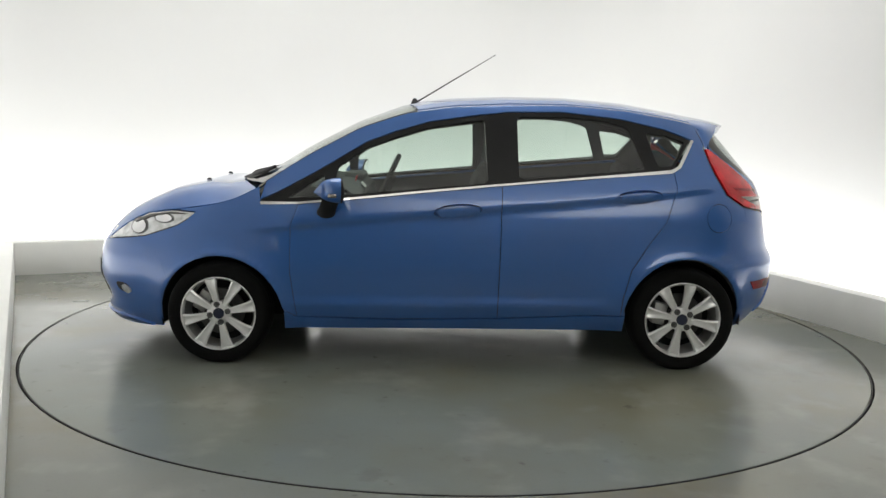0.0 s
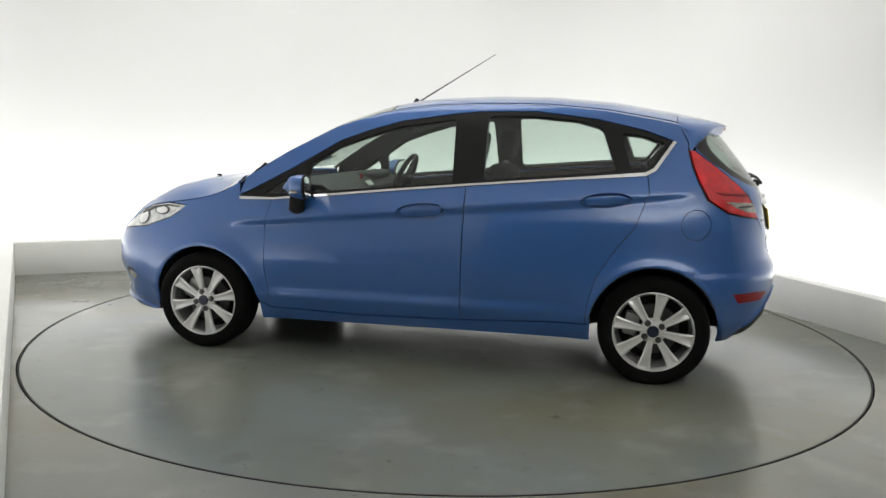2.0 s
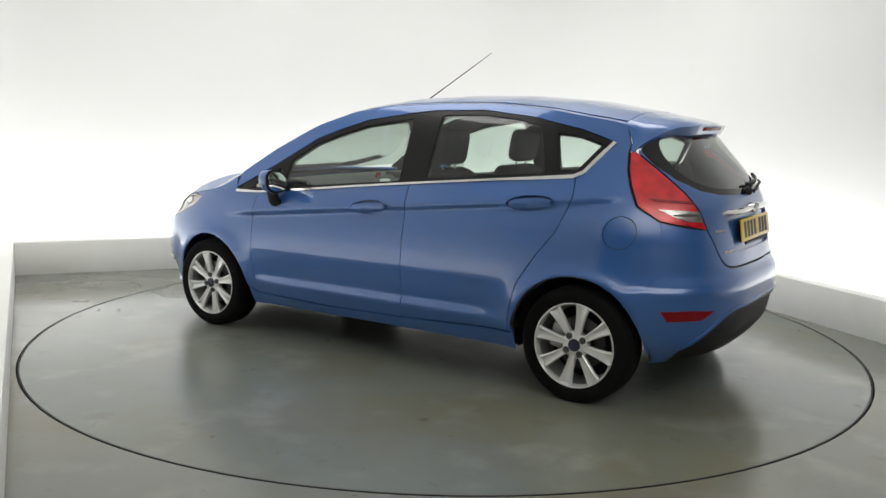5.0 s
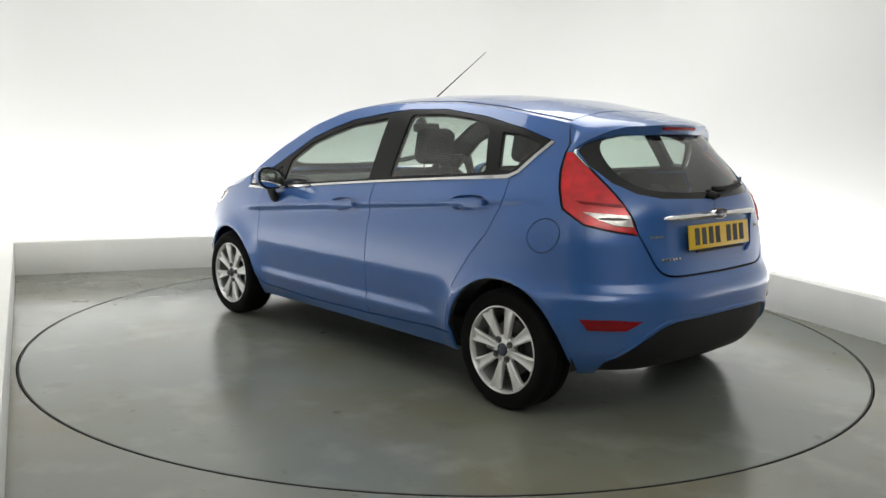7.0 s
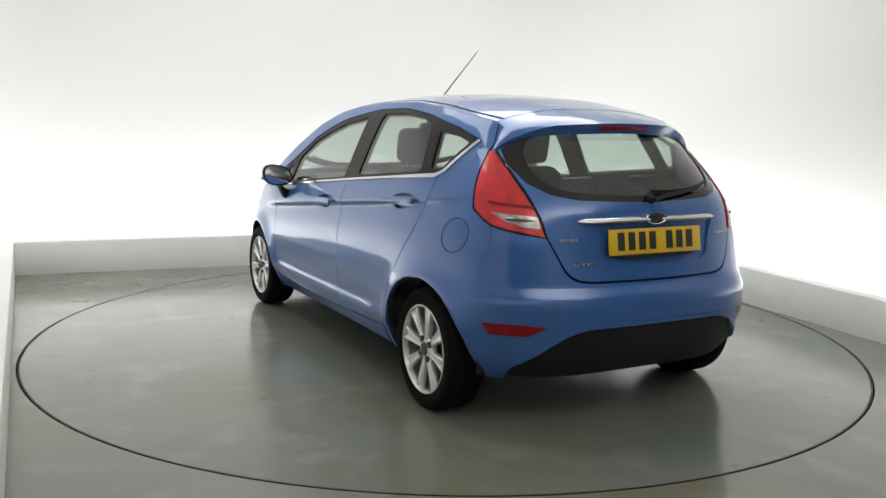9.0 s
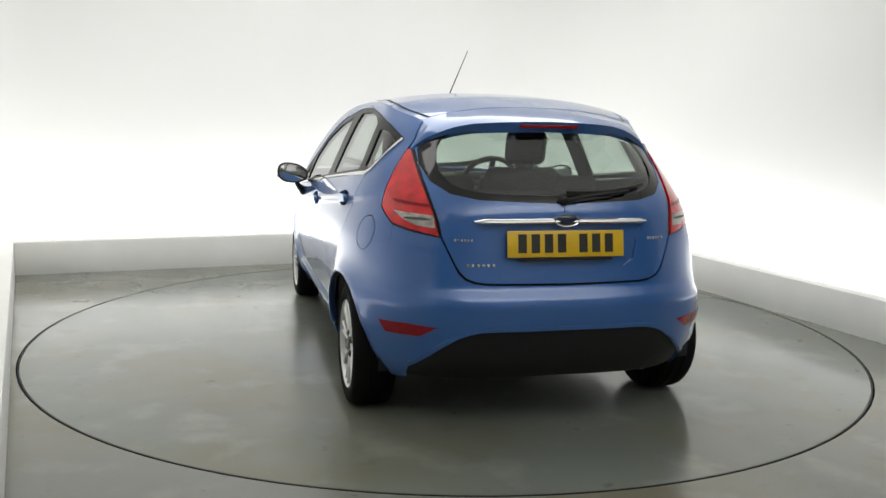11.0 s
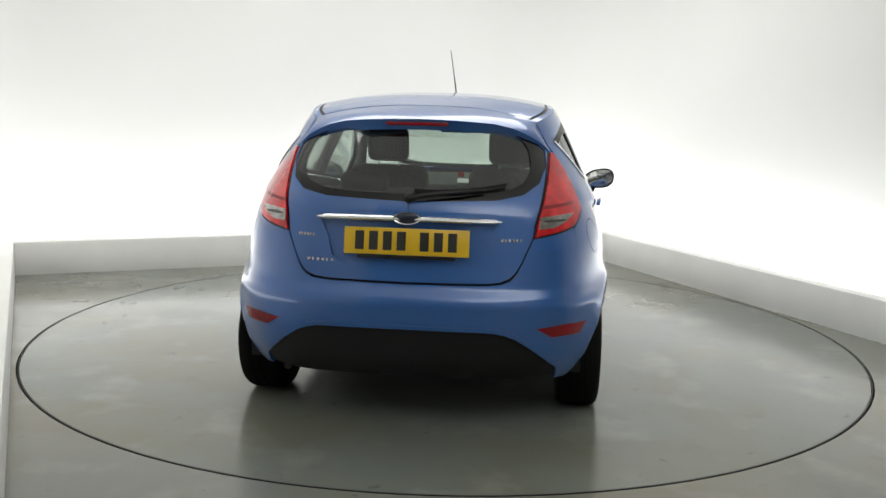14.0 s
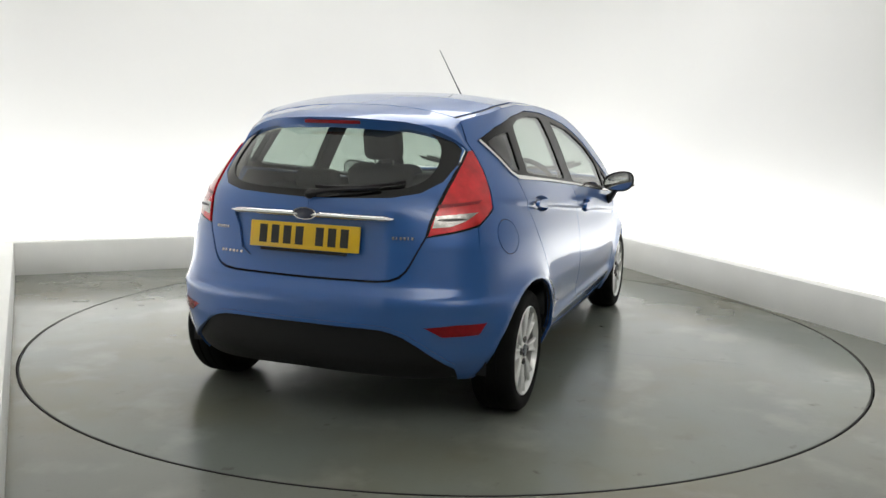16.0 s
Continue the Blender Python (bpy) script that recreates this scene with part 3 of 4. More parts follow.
def build_car():
    car = new("car")
    tagged(car, "blue five-door hatchback car standing on the turntable", "car")
    belt = lower(BELT, CHROME_W)
    han_f, han_r = ellipse(1.228, 0.845, 0.125, 0.036, lean=0.08), ellipse(0.268, 0.936, 0.125, 0.036, lean=0.08)
    cap = ellipse(-0.180, 0.828, 0.072, 0.074)
    at_f = [(2.068, belt[1][1]), *F_SEAM[1:]]
    at_b = [(0.994, belt[4][1]), *B_SEAM[1:]]
    at_r = [(0.070, belt[6][1] + 0.002), *R_SEAM[1:]]

    # flanks
    for loops, name, h in (([[*at_f, (1.547, 0.254), *at_b[::-1], belt[3], belt[2]], han_f], "front_door", han_f),
                           ([[*at_b, (0.52, 0.296), *at_r[::-1], belt[5]], han_r], "rear_door", han_r)):
        doors = wrapped(name, loops, PAINT, car, "blue door panel", gap=0.0023, mirror=True, step=0.02, thick=0.032, grid=0.05, tall=0.009, shear=0.1035)
        c = np.mean(h, 0)
        for d, keep in zip(doors, (0, 1)):
            for nm, lp, lift, th in (("handle_cup", ellipse(c[0], c[1], 0.128, 0.039, lean=0.08), -0.030, 0.004),
                                     ("handle", ellipse(c[0] - 0.005, c[1], 0.108, 0.0165, lean=0.08, power=3.0), 0.024, 0.018)):
                pair = wrapped(nm, [lp], PAINT, d, "", mirror=True, lift=lift, thick=th, grid=0.02, step=0.012)
                bpy.data.objects.remove(pair[1 - keep])
    wrapped("sill", [[(2.145, 0.185), (2.14, 0.30), (2.085, 0.257), (1.547, 0.247), (1.003, 0.265), (0.52, 0.291), (0.345, 0.295), (0.318, 0.30), (0.32, 0.205), (1.2, 0.198)]],
            PAINT, car, "blue sill below the doors", gap=0.002, mirror=True)
    wing = [(2.262, belt[0][1]), *at_f, (2.14, 0.30), *F_ARCH[::-1][2:-4], (2.83, 0.60), (2.64, 0.785), (2.612, 0.807), (2.70, 0.811), *[(x, z - 0.003) for x, z in rail_run(2.70, 2.275, 12)]]
    wrapped("front_wing", [wing], PAINT, car, "blue front wing over the wheel", gap=0.0006, mirror=True, grid=0.03, tall=0.012, shear=0.1035)
    quarter = [*at_r, (0.318, 0.30), *R_ARCH[2:-3], (-0.355, 0.60), (-0.36, 0.80), (-0.340, 0.880), *[(x + 0.006, z) for x, z in OUTER_EDGE[1:]],
               (-0.128, 1.225), (-0.085, 1.315), *rail_run(-0.05, 2.24, 40), (2.268, 0.882), *DLO_TOP[::-1], (-0.068, 1.232), (0.052, 1.075)]
    frame_ob = wrapped("side_frame", [quarter, cap], PAINT, car, "blue side frame with roof pillars and rear wing", gap=0.002, mirror=True, step=0.02, grid=0.025, tall=0.012, shear=0.1035)
    wrapped("fuel_flap", [cap], PAINT, car, "", gap=0.0015, mirror=True, step=0.015, grid=0.03)
    wrapped("side_lining", [[(x, z) for x, z in quarter]], TRIM, car, "dark pillar lining", gap=-0.008, mirror=True, lift=-0.018, thick=0, step=0.03)
    # lining behind the seams, its dark colour giving the gaps their shade
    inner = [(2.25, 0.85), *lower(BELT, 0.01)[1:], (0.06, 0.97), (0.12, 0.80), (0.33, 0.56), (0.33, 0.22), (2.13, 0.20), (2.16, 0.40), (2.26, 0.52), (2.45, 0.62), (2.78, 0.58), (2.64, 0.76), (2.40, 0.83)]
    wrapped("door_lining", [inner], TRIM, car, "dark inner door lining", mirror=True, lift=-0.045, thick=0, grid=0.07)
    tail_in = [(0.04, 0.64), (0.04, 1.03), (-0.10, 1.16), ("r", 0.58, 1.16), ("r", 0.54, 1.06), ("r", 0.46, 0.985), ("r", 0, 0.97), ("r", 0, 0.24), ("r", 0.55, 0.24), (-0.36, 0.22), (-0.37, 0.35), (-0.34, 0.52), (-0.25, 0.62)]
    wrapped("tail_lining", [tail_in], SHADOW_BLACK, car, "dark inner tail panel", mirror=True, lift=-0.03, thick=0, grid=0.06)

    # bumpers and tail
    rear_low = [(-0.3535, 0.60), (-0.3585, 0.80), (-0.340, 0.880), (-0.43, 0.858), ("r", 0.521, 0.842), ("r", 0.474, 0.735), ("r", 0.457, 0.702), ("r", 0.432, 0.676), ("r", 0.395, 0.661), ("r", 0.34, 0.655), ("r", 0, 0.651),
                ("r", 0, 0.468), ("r", 0.30, 0.467), ("r", 0.37, 0.463), ("r", 0.415, 0.453), ("r", 0.46, 0.434), ("r", 0.52, 0.392), ("r", 0.58, 0.340), ("r", 0.635, 0.285), (-0.38, 0.222), (-0.32, 0.218), *R_ARCH[::-1][1:5]]
    refl = [("r", 0.755, 0.486), ("r", 0.659, 0.491), ("r", 0.538, 0.481), ("r", 0.605, 0.436), ("r", 0.728, 0.434)]
    seam = wrapped("rear_bumper", [rear_low], PAINT, car, "blue rear bumper", gap=0.0, mirror=True, grid=0.03, tall=0.012)
    for ob, keep in zip(seam, (0, 1)):
        pair = wrapped("reflector", [refl], RED_DARK, ob, "red rear reflector", gap=0.003, mirror=True, lift=0.004, thick=0.012, grid=0.03, step=0.015)
        bpy.data.objects.remove(pair[1 - keep])
    wrapped("bumper_insert", [[("r", 0, 0.470), ("r", 0.30, 0.469), ("r", 0.37, 0.466), ("r", 0.416, 0.456), ("r", 0.463, 0.437), ("r", 0.524, 0.394), ("r", 0.586, 0.342), ("r", 0.642, 0.288), (-0.385, 0.230), ("r", 0.5, 0.225), ("r", 0.3, 0.235), ("r", 0, 0.240)]], BLACK, car,
            "black textured bumper insert", mirror=True, lift=-0.010)
    top_edge = [("r", 0, 0.470), ("r", 0.30, 0.469), ("r", 0.37, 0.466), ("r", 0.416, 0.456), ("r", 0.463, 0.437), ("r", 0.524, 0.394), ("r", 0.586, 0.342), ("r", 0.635, 0.296)]
    for ob, keep in zip(seam, (0, 1)):
        pair = wrapped("lip", [top_edge + [(k, y + 0.006, z + 0.016) for k, y, z in top_edge[:0:-1]] + [("r", 0, 0.486)]], PAINT, ob, "raised edge over the insert", mirror=True, lift=0.007, thick=0.014, grid=0.03, step=0.015)
        bpy.data.objects.remove(pair[1 - keep])
    gate_edge = [("r", 0.50, 1.245), ("r", 0.556, 1.200), *[(k, y - 0.008, z) for k, y, z in INNER_EDGE], ("r", 0.466, 0.735), ("r", 0.449, 0.707), ("r", 0.425, 0.684), ("r", 0.390, 0.670), ("r", 0.34, 0.664), ("r", 0.0, 0.660)]
    screen = [("r", 0.0, 1.325), ("r", 0.38, 1.310), ("r", 0.485, 1.265), ("r", 0.555, 1.195), ("r", 0.562, 1.135), ("r", 0.535, 1.065), ("r", 0.47, 1.020), ("r", 0.36, 0.999), ("r", 0.0, 0.988)]
    dip = [("r", 0.335, 0.835), ("r", 0.315, 0.755), ("r", 0.27, 0.728), ("r", 0.0, 0.724)]
    gates = wrapped("tailgate", [[*gate_edge, ("r", 0, 0.724), *dip[::-1][1:], ("r", 0.375, 0.905), ("r", 0, 0.905), ("r", 0, 0.986), *screen[::-1][1:5], ("r", 0.553, 1.20)]],
                    PAINT, car, "blue tailgate", gap=0.0, mirror=True, step=0.02, grid=0.03, tall=0.015)
    wrapped("plate_recess", [[("r", 0.385, 0.912), *dip[:1], *dip[1:], ("r", 0, 0.912)]], PAINT, gates[0], "recess for the number plate", mirror=True, lift=-0.014, thick=0.004)
    wrapped("rear_window", [screen], REAR_GLASS, car, "dark tinted rear window", mirror=True, lift=-0.009, thick=0)
    inner_run = [(0.0, 1.018), (0.33, 1.026), (0.44, 1.048), (0.488, 1.090), (0.500, 1.145), (0.475, 1.235), (0.37, 1.296), (0.0, 1.310)]
    for turn in range(3):
        cut = [inner_run[0]]
        for (a, b), (c, d) in zip(inner_run, inner_run[1:]):
            cut += [(a * 0.75 + c * 0.25, b * 0.75 + d * 0.25), (a * 0.25 + c * 0.75, b * 0.25 + d * 0.75)]
        inner_run = cut + [inner_run[-1]]
    band = [("r", 0.0, 1.325), ("r", 0.38, 1.310), ("r", 0.485, 1.265), ("r", 0.555, 1.195), ("r", 0.562, 1.135), ("r", 0.535, 1.065), ("r", 0.47, 1.020), ("r", 0.36, 0.999), ("r", 0.0, 0.988),
            *[("r", y, z) for y, z in inner_run]]
    wrapped("window_border", [band], GLASS_BLACK, car, "black printed border of the rear window", mirror=True, lift=-0.004, thick=0.002, grid=0.03)
    lights = wrapped("tail_light", [LIGHT], RED, car, "red tail light with a clear lower lens", gap=0.004, mirror=True, lift=0.006, thick=0.03, grid=0.025)
    lens = [("r", 0.541, 0.928), ("r", 0.537, 0.880), ("r", 0.60, 0.885), ("r", 0.645, 0.905), ("r", 0.678, 0.938), ("r", 0.62, 0.934)]
    for ob, keep in zip(lights, (0, 1)):
        band_d = [("r", 0.545, 0.972), ("r", 0.543, 0.960), ("r", 0.62, 0.966), ("r", 0.672, 0.973), ("r", 0.678, 0.986), ("r", 0.62, 0.978)]
        pair = wrapped("light_band", [band_d], RED_DARK, ob, "darker red band", mirror=True, lift=0.008, thick=0.004, grid=0.02, step=0.015)
        bpy.data.objects.remove(pair[1 - keep])
        # one thin dark streak drawn across the clear lens
        for cy in (0.600,):
            pair = wrapped("lens_streak", [[("r", y, z) for y, z in ellipse(cy, 0.906 + (cy - 0.575) * 0.25, 0.048, 0.0055)]], DISC, ob, "", mirror=True, lift=0.0115, thick=0.004, grid=0.02, step=0.01)
            bpy.data.objects.remove(pair[1 - keep])
        pair = wrapped("clear_lens", [lens], CLEAR, ob, "clear reversing lens", mirror=True, lift=0.0095, thick=0.006, grid=0.02, step=0.015)
        bpy.data.objects.remove(pair[1 - keep])
    wrapped("light_surround", [LIGHT], GLOSS_BLACK, car, "black seal round the light", gap=-0.003, mirror=True, lift=-0.004, thick=0.002)

    # windows
    dlo = [(2.262, 0.874), *BELT[1:], (-0.050, 1.238), *DLO_TOP[1:]]
    tri = rounded([(2.125, 0.896), (1.935, 1.022), (1.925, 0.905)], 0.015)
    fw = rounded([(1.880, 0.912), (1.868, 1.062), (1.72, 1.163), (1.566, 1.222), (1.386, 1.278), (1.088, 1.325), (1.070, 0.995)], 0.02)
    rw = rounded([(0.905, 1.016), (0.912, 1.345), (0.66, 1.351), (0.44, 1.334), (0.31, 1.300), (0.225, 1.082)], 0.03)
    qw = rounded([(0.155, 1.098), (0.215, 1.274), (0.10, 1.263), (-0.012, 1.228), (0.075, 1.100)], 0.015)
    frames = wrapped("window_frame", [dlo, tri, fw, rw, qw], GLOSS_BLACK, car, "black window frame and pillars", mirror=True, lift=-0.004, thick=0.03, step=0.02)
    for lp in (tri, fw, rw, qw):
        wrapped("side_window", [lp], GLASS, car, "green-tinted side window", gap=-0.004, mirror=True, lift=-0.010, thick=0, grid=0.06)
    strip_top = [(2.266, 0.874), *BELT[1:-1], (0.085, 1.078), (0.045, 1.098), (-0.050, 1.238)]
    strip_low = [(-0.066, 1.232), (0.030, 1.088), (0.080, 1.060), *lower(BELT, CHROME_W)[1:-1][::-1], (2.262, 0.858)]
    wrapped("chrome_strip", [strip_top + strip_low], CHROME, car, "chrome strip along the window line", mirror=True, lift=0.005, thick=0.012, grid=0.05, step=0.02)

    # nose
    nose = [*F_ARCH[4:0:-1], (2.82, 0.168), (3.0, 0.145), ("f", 0.3, 0.14), ("f", 0, 0.14), ("f", 0, 0.56), ("f", 0.40, 0.60), (3.10, 0.632), (2.90, 0.665), (2.72, 0.728), (2.64, 0.775), (2.83, 0.60)]
    wrapped("front_bumper", [nose], PAINT, car, "blue front bumper", gap=0.0, mirror=True)
    wrapped("chin_lip", [[(2.87, 0.172), (3.0, 0.200), ("f", 0.45, 0.212), ("f", 0, 0.212), ("f", 0, 0.180), ("f", 0.45, 0.180), (3.0, 0.168)]], PAINT, car, "blue lip under the front bumper", mirror=True, lift=0.014, thick=0.016, grid=0.03, step=0.015)
    lamp = [("f", 0.43, 0.607), (3.10, 0.640), (2.90, 0.672), (2.72, 0.735), (2.61, 0.803), (2.76, 0.806), (2.90, 0.783), (3.00, 0.735), ("f", 0.5, 0.69)]
    heads = wrapped("headlight", [lamp], LAMP_GLASS, car, "clear headlight with chrome reflectors", mirror=True, lift=-0.003, thick=0.02, grid=0.03)
    for ob, keep in zip(heads, (0, 1)):
        for nm, cx, cz, rx, rz, mt, lf in (("lamp_bowl", 2.95, 0.713, 0.046, 0.034, CHROME, 0.000),
                                           ("indicator_lens", 2.80, 0.765, 0.050, 0.020, CHROME, 0.000),
                                           ("bowl_ring", 2.946, 0.716, 0.058, 0.043, DISC, -0.0015),
                                           ("indicator_ring", 2.797, 0.766, 0.062, 0.026, DISC, -0.0015)):
            pair = wrapped(nm, [ellipse(cx, cz, rx, rz)], mt, ob, "", mirror=True, lift=lf, thick=0.006, grid=0.02, step=0.01)
            bpy.data.objects.remove(pair[1 - keep])
    brow = [(2.66, 0.797), (2.76, 0.799), (2.89, 0.777), (2.985, 0.733), (2.97, 0.728), (2.88, 0.765), (2.76, 0.790), (2.67, 0.792)]
    for ob, keep in zip(heads, (0, 1)):
        pair = wrapped("lamp_brow", [brow], DISC, ob, "", mirror=True, lift=0.001, thick=0.004, grid=0.02, step=0.01)
        bpy.data.objects.remove(pair[1 - keep])
    wrapped("light_seal", [lamp], SHADOW_BLACK, car, "dark gap round the headlight", gap=-0.004, mirror=True, lift=-0.010, thick=0.002, grid=0.04)
    # no hollow is cut here: its shade is a black disc on the bumper
    wrapped("fog_hollow_shade", [[("f", y, z) for y, z in ellipse(0.668, 0.374, 0.030, 0.027, power=2.6)]], BLACK, car, "black fog light recess", mirror=True, lift=0.002, thick=0.006, grid=0.03, step=0.015)
    wrapped("fog_light", [[("f", y, z) for y, z in ellipse(0.684, 0.368, 0.016, 0.024)]], LAMP_GLASS, car, "round fog light", mirror=True, lift=0.009, thick=0.02, grid=0.03, step=0.015)
    wrapped("lower_grille", [[("f", 0.47, 0.29), ("f", 0, 0.27), ("f", 0, 0.50), ("f", 0.44, 0.49)]], BLACK, car, "black lower grille", mirror=True, lift=0.004)
    # top
    ya = lambda x: rail(x)[0]
    n = 24
    rl = [(-0.07 + 1.52 * k / n, ya(-0.07 + 1.52 * k / n)) for k in range(n + 1)]
    roof_line = [(x, y - 0.040) for x, y in rl]
    topped("roof", [roof_line + [(1.50, 0.25), (1.515, 0), (1.50, -0.25)] + [(x, -y) for x, y in roof_line[::-1]]], PAINT, car, "blue roof panel", gap=0.002, grid=0.06)
    topped("roof_ditch", [rl + [(x, y - 0.027) for x, y in rl[::-1]]], PAINT, car, "roof edge", mirror=True, lift=-0.001, grid=0.05)
    topped("roof_strip", [[(x, y - 0.026) for x, y in rl] + [(x, y - 0.042) for x, y in rl[::-1]]], BLACK, car, "black roof channel strip", mirror=True, lift=-0.005, thick=0.006, grid=0.05, step=0.02)
    topped("headlining", [[(x, y - 0.01) for x, y in rl] + [(1.50, 0.25), (1.515, 0), (1.50, -0.25)] + [(x, -y + 0.01) for x, y in rl[::-1]]], LINER, car, "grey headlining", lift=-0.035, thick=0, grid=0.08)
    wl = [(1.46 + 0.80 * k / n, ya(1.46 + 0.80 * k / n) - 0.02) for k in range(n + 1)]
    ws = wl + [(2.42, 0.4), (2.47, 0), (2.42, -0.4)] + [(x, -y) for x, y in wl[::-1]] + [(1.51, -0.25), (1.525, 0), (1.51, 0.25)]
    topped("windscreen", [ws], GLASS, car, "tinted windscreen", thick=0, grid=0.06)
    wp = [(1.455 + 0.83 * k / n, ya(1.455 + 0.83 * k / n)) for k in range(n + 1)]
    topped("screen_seal", [wp + [(x, y - 0.05) for x, y in wp[::-1]]], GLOSS_BLACK, car, "black edge of the windscreen", mirror=True, lift=-0.006, thick=0.004)
    bl = [(2.29 + 0.93 * k / n, ya(2.29 + 0.93 * k / n)) for k in range(n + 1)]
    topped("bonnet", [bl + [(3.27, 0.25), (3.278, 0), (3.27, -0.25)] + [(x, -y) for x, y in bl[::-1]] + [(2.43, -0.4), (2.48, 0), (2.43, 0.4)]], PAINT, car, "blue bonnet", gap=0.003, grid=0.06)

    # spoiler over the rear window: root along roof edge and pillar, lip down to the light
    ends, lips = [], []
    for y, q in ((0.0, (-0.345, 0.0, 1.325)), (0.12, (-0.343, 0.115, 1.323)), (0.24, (-0.337, 0.23, 1.318)), (0.36, (-0.326, 0.330, 1.310)), (0.44, (-0.312, 0.405, 1.293)), (0.50, (-0.296, 0.452, 1.275))):
        slope = (top(-0.05, y) - top(-0.09, y)) / 0.04
        ends.append((Vector((-0.071, y, top(-0.071, y) - 0.0005)), Vector((-1, 0, -slope))))
        q = Vector(q)
        if q.y > 0.3:
            q.x = wrap(s_of("r", q.y, q.z), q.z)[0] - 0.030 - 0.04 * (0.46 - q.y)
        lips.append((q, Vector((-0.7, -0.3 * q.y, -0.22 - 0.6 * q.y))))
    for (x, z), y2, z2, proud in (((-0.062, rail(-0.062)[1] - 0.003), 0.490, 1.257, 0.026), ((-0.087, 1.315), 0.518, 1.241, 0.020), ((-0.106, 1.275), 0.538, 1.226, 0.013), ((-0.128, 1.235), 0.554, 1.212, 0.006), ((-0.134, 1.196), 0.566, 1.199, 0.001)):
        s0, s1 = s_of("s", x, z), s_of("r", y2, z2)
        p, q = Vector(wrap(s0, z)), Vector(wrap(s1, z2))
        tp, tq = Vector(wrap(s0 - 0.02, z)) - p, q - Vector(wrap(s1 + 0.02, z2))
        drop = Vector((0, 0, (z2 - z) / max(0.05, (p - q).length)))
        ends.append((p, tp.normalized() + drop * 0.8))
        lips.append((q + Vector((-proud, 0, 0)), tq.normalized() + drop * 0.8))
    half = []
    count = len(ends) - 1
    for i, ((p, tp), (q, tq)) in enumerate(zip(ends, lips)):
        d = (q - p).length
        sec = []
        for k in range(9):
            t = k / 8
            sec.append(p * (2 * t ** 3 - 3 * t * t + 1) + tp * d * (t ** 3 - 2 * t * t + t) + q * (3 * t * t - 2 * t ** 3) + tq * d * (t ** 3 - t * t))
        fat = max(0.0, 1 - i / count)
        deep = (0.046, 0.046, 0.045, 0.044, 0.042, 0.038, 0.032, 0.025, 0.017, 0.009, 0.003)[i]
        low = q + Vector((0.55 * deep, -0.1 * deep, -deep))
        half.append([p + Vector((-0.02, -0.004, -0.03))] + sec + [low, low + Vector((0.08 * fat + 0.012, -0.01, 0.004))])
    mirrored = [[Vector((p.x, -p.y, p.z)) for p in sec] for sec in half[:0:-1]]
    bm = bmesh.new()
    rows = [[bm.verts.new(p + SHIFT) for p in sec] for sec in mirrored + half]
    for p, q in zip(rows, rows[1:]):
        for i in range(len(p)):
            k = (i + 1) % len(p)
            bm.faces.new((p[i], p[k], q[k], q[i]))
    bm.faces.new(rows[0])
    bm.faces.new(rows[-1][::-1])
    sp = part("spoiler", bm, PAINT, car, "blue roof spoiler", angle=50)
    bm = bmesh.new()
    box(bm, -0.342, -0.322, -0.135, 0.135, 1.296, 1.312, 0.003)
    bm.transform(Matrix.Translation(SHIFT))
    part("brake_light", bm, RED_DARK, sp, "slim red high brake light")
    return car


car = build_car()


# ---------------------------------------------------------------- the car's fittings
def fit_on(name, bm, mat, parent, label="", angle=40):
    bm.transform(Matrix.Translation(SHIFT))
    return part(name, bm, mat, parent, label, angle=angle)


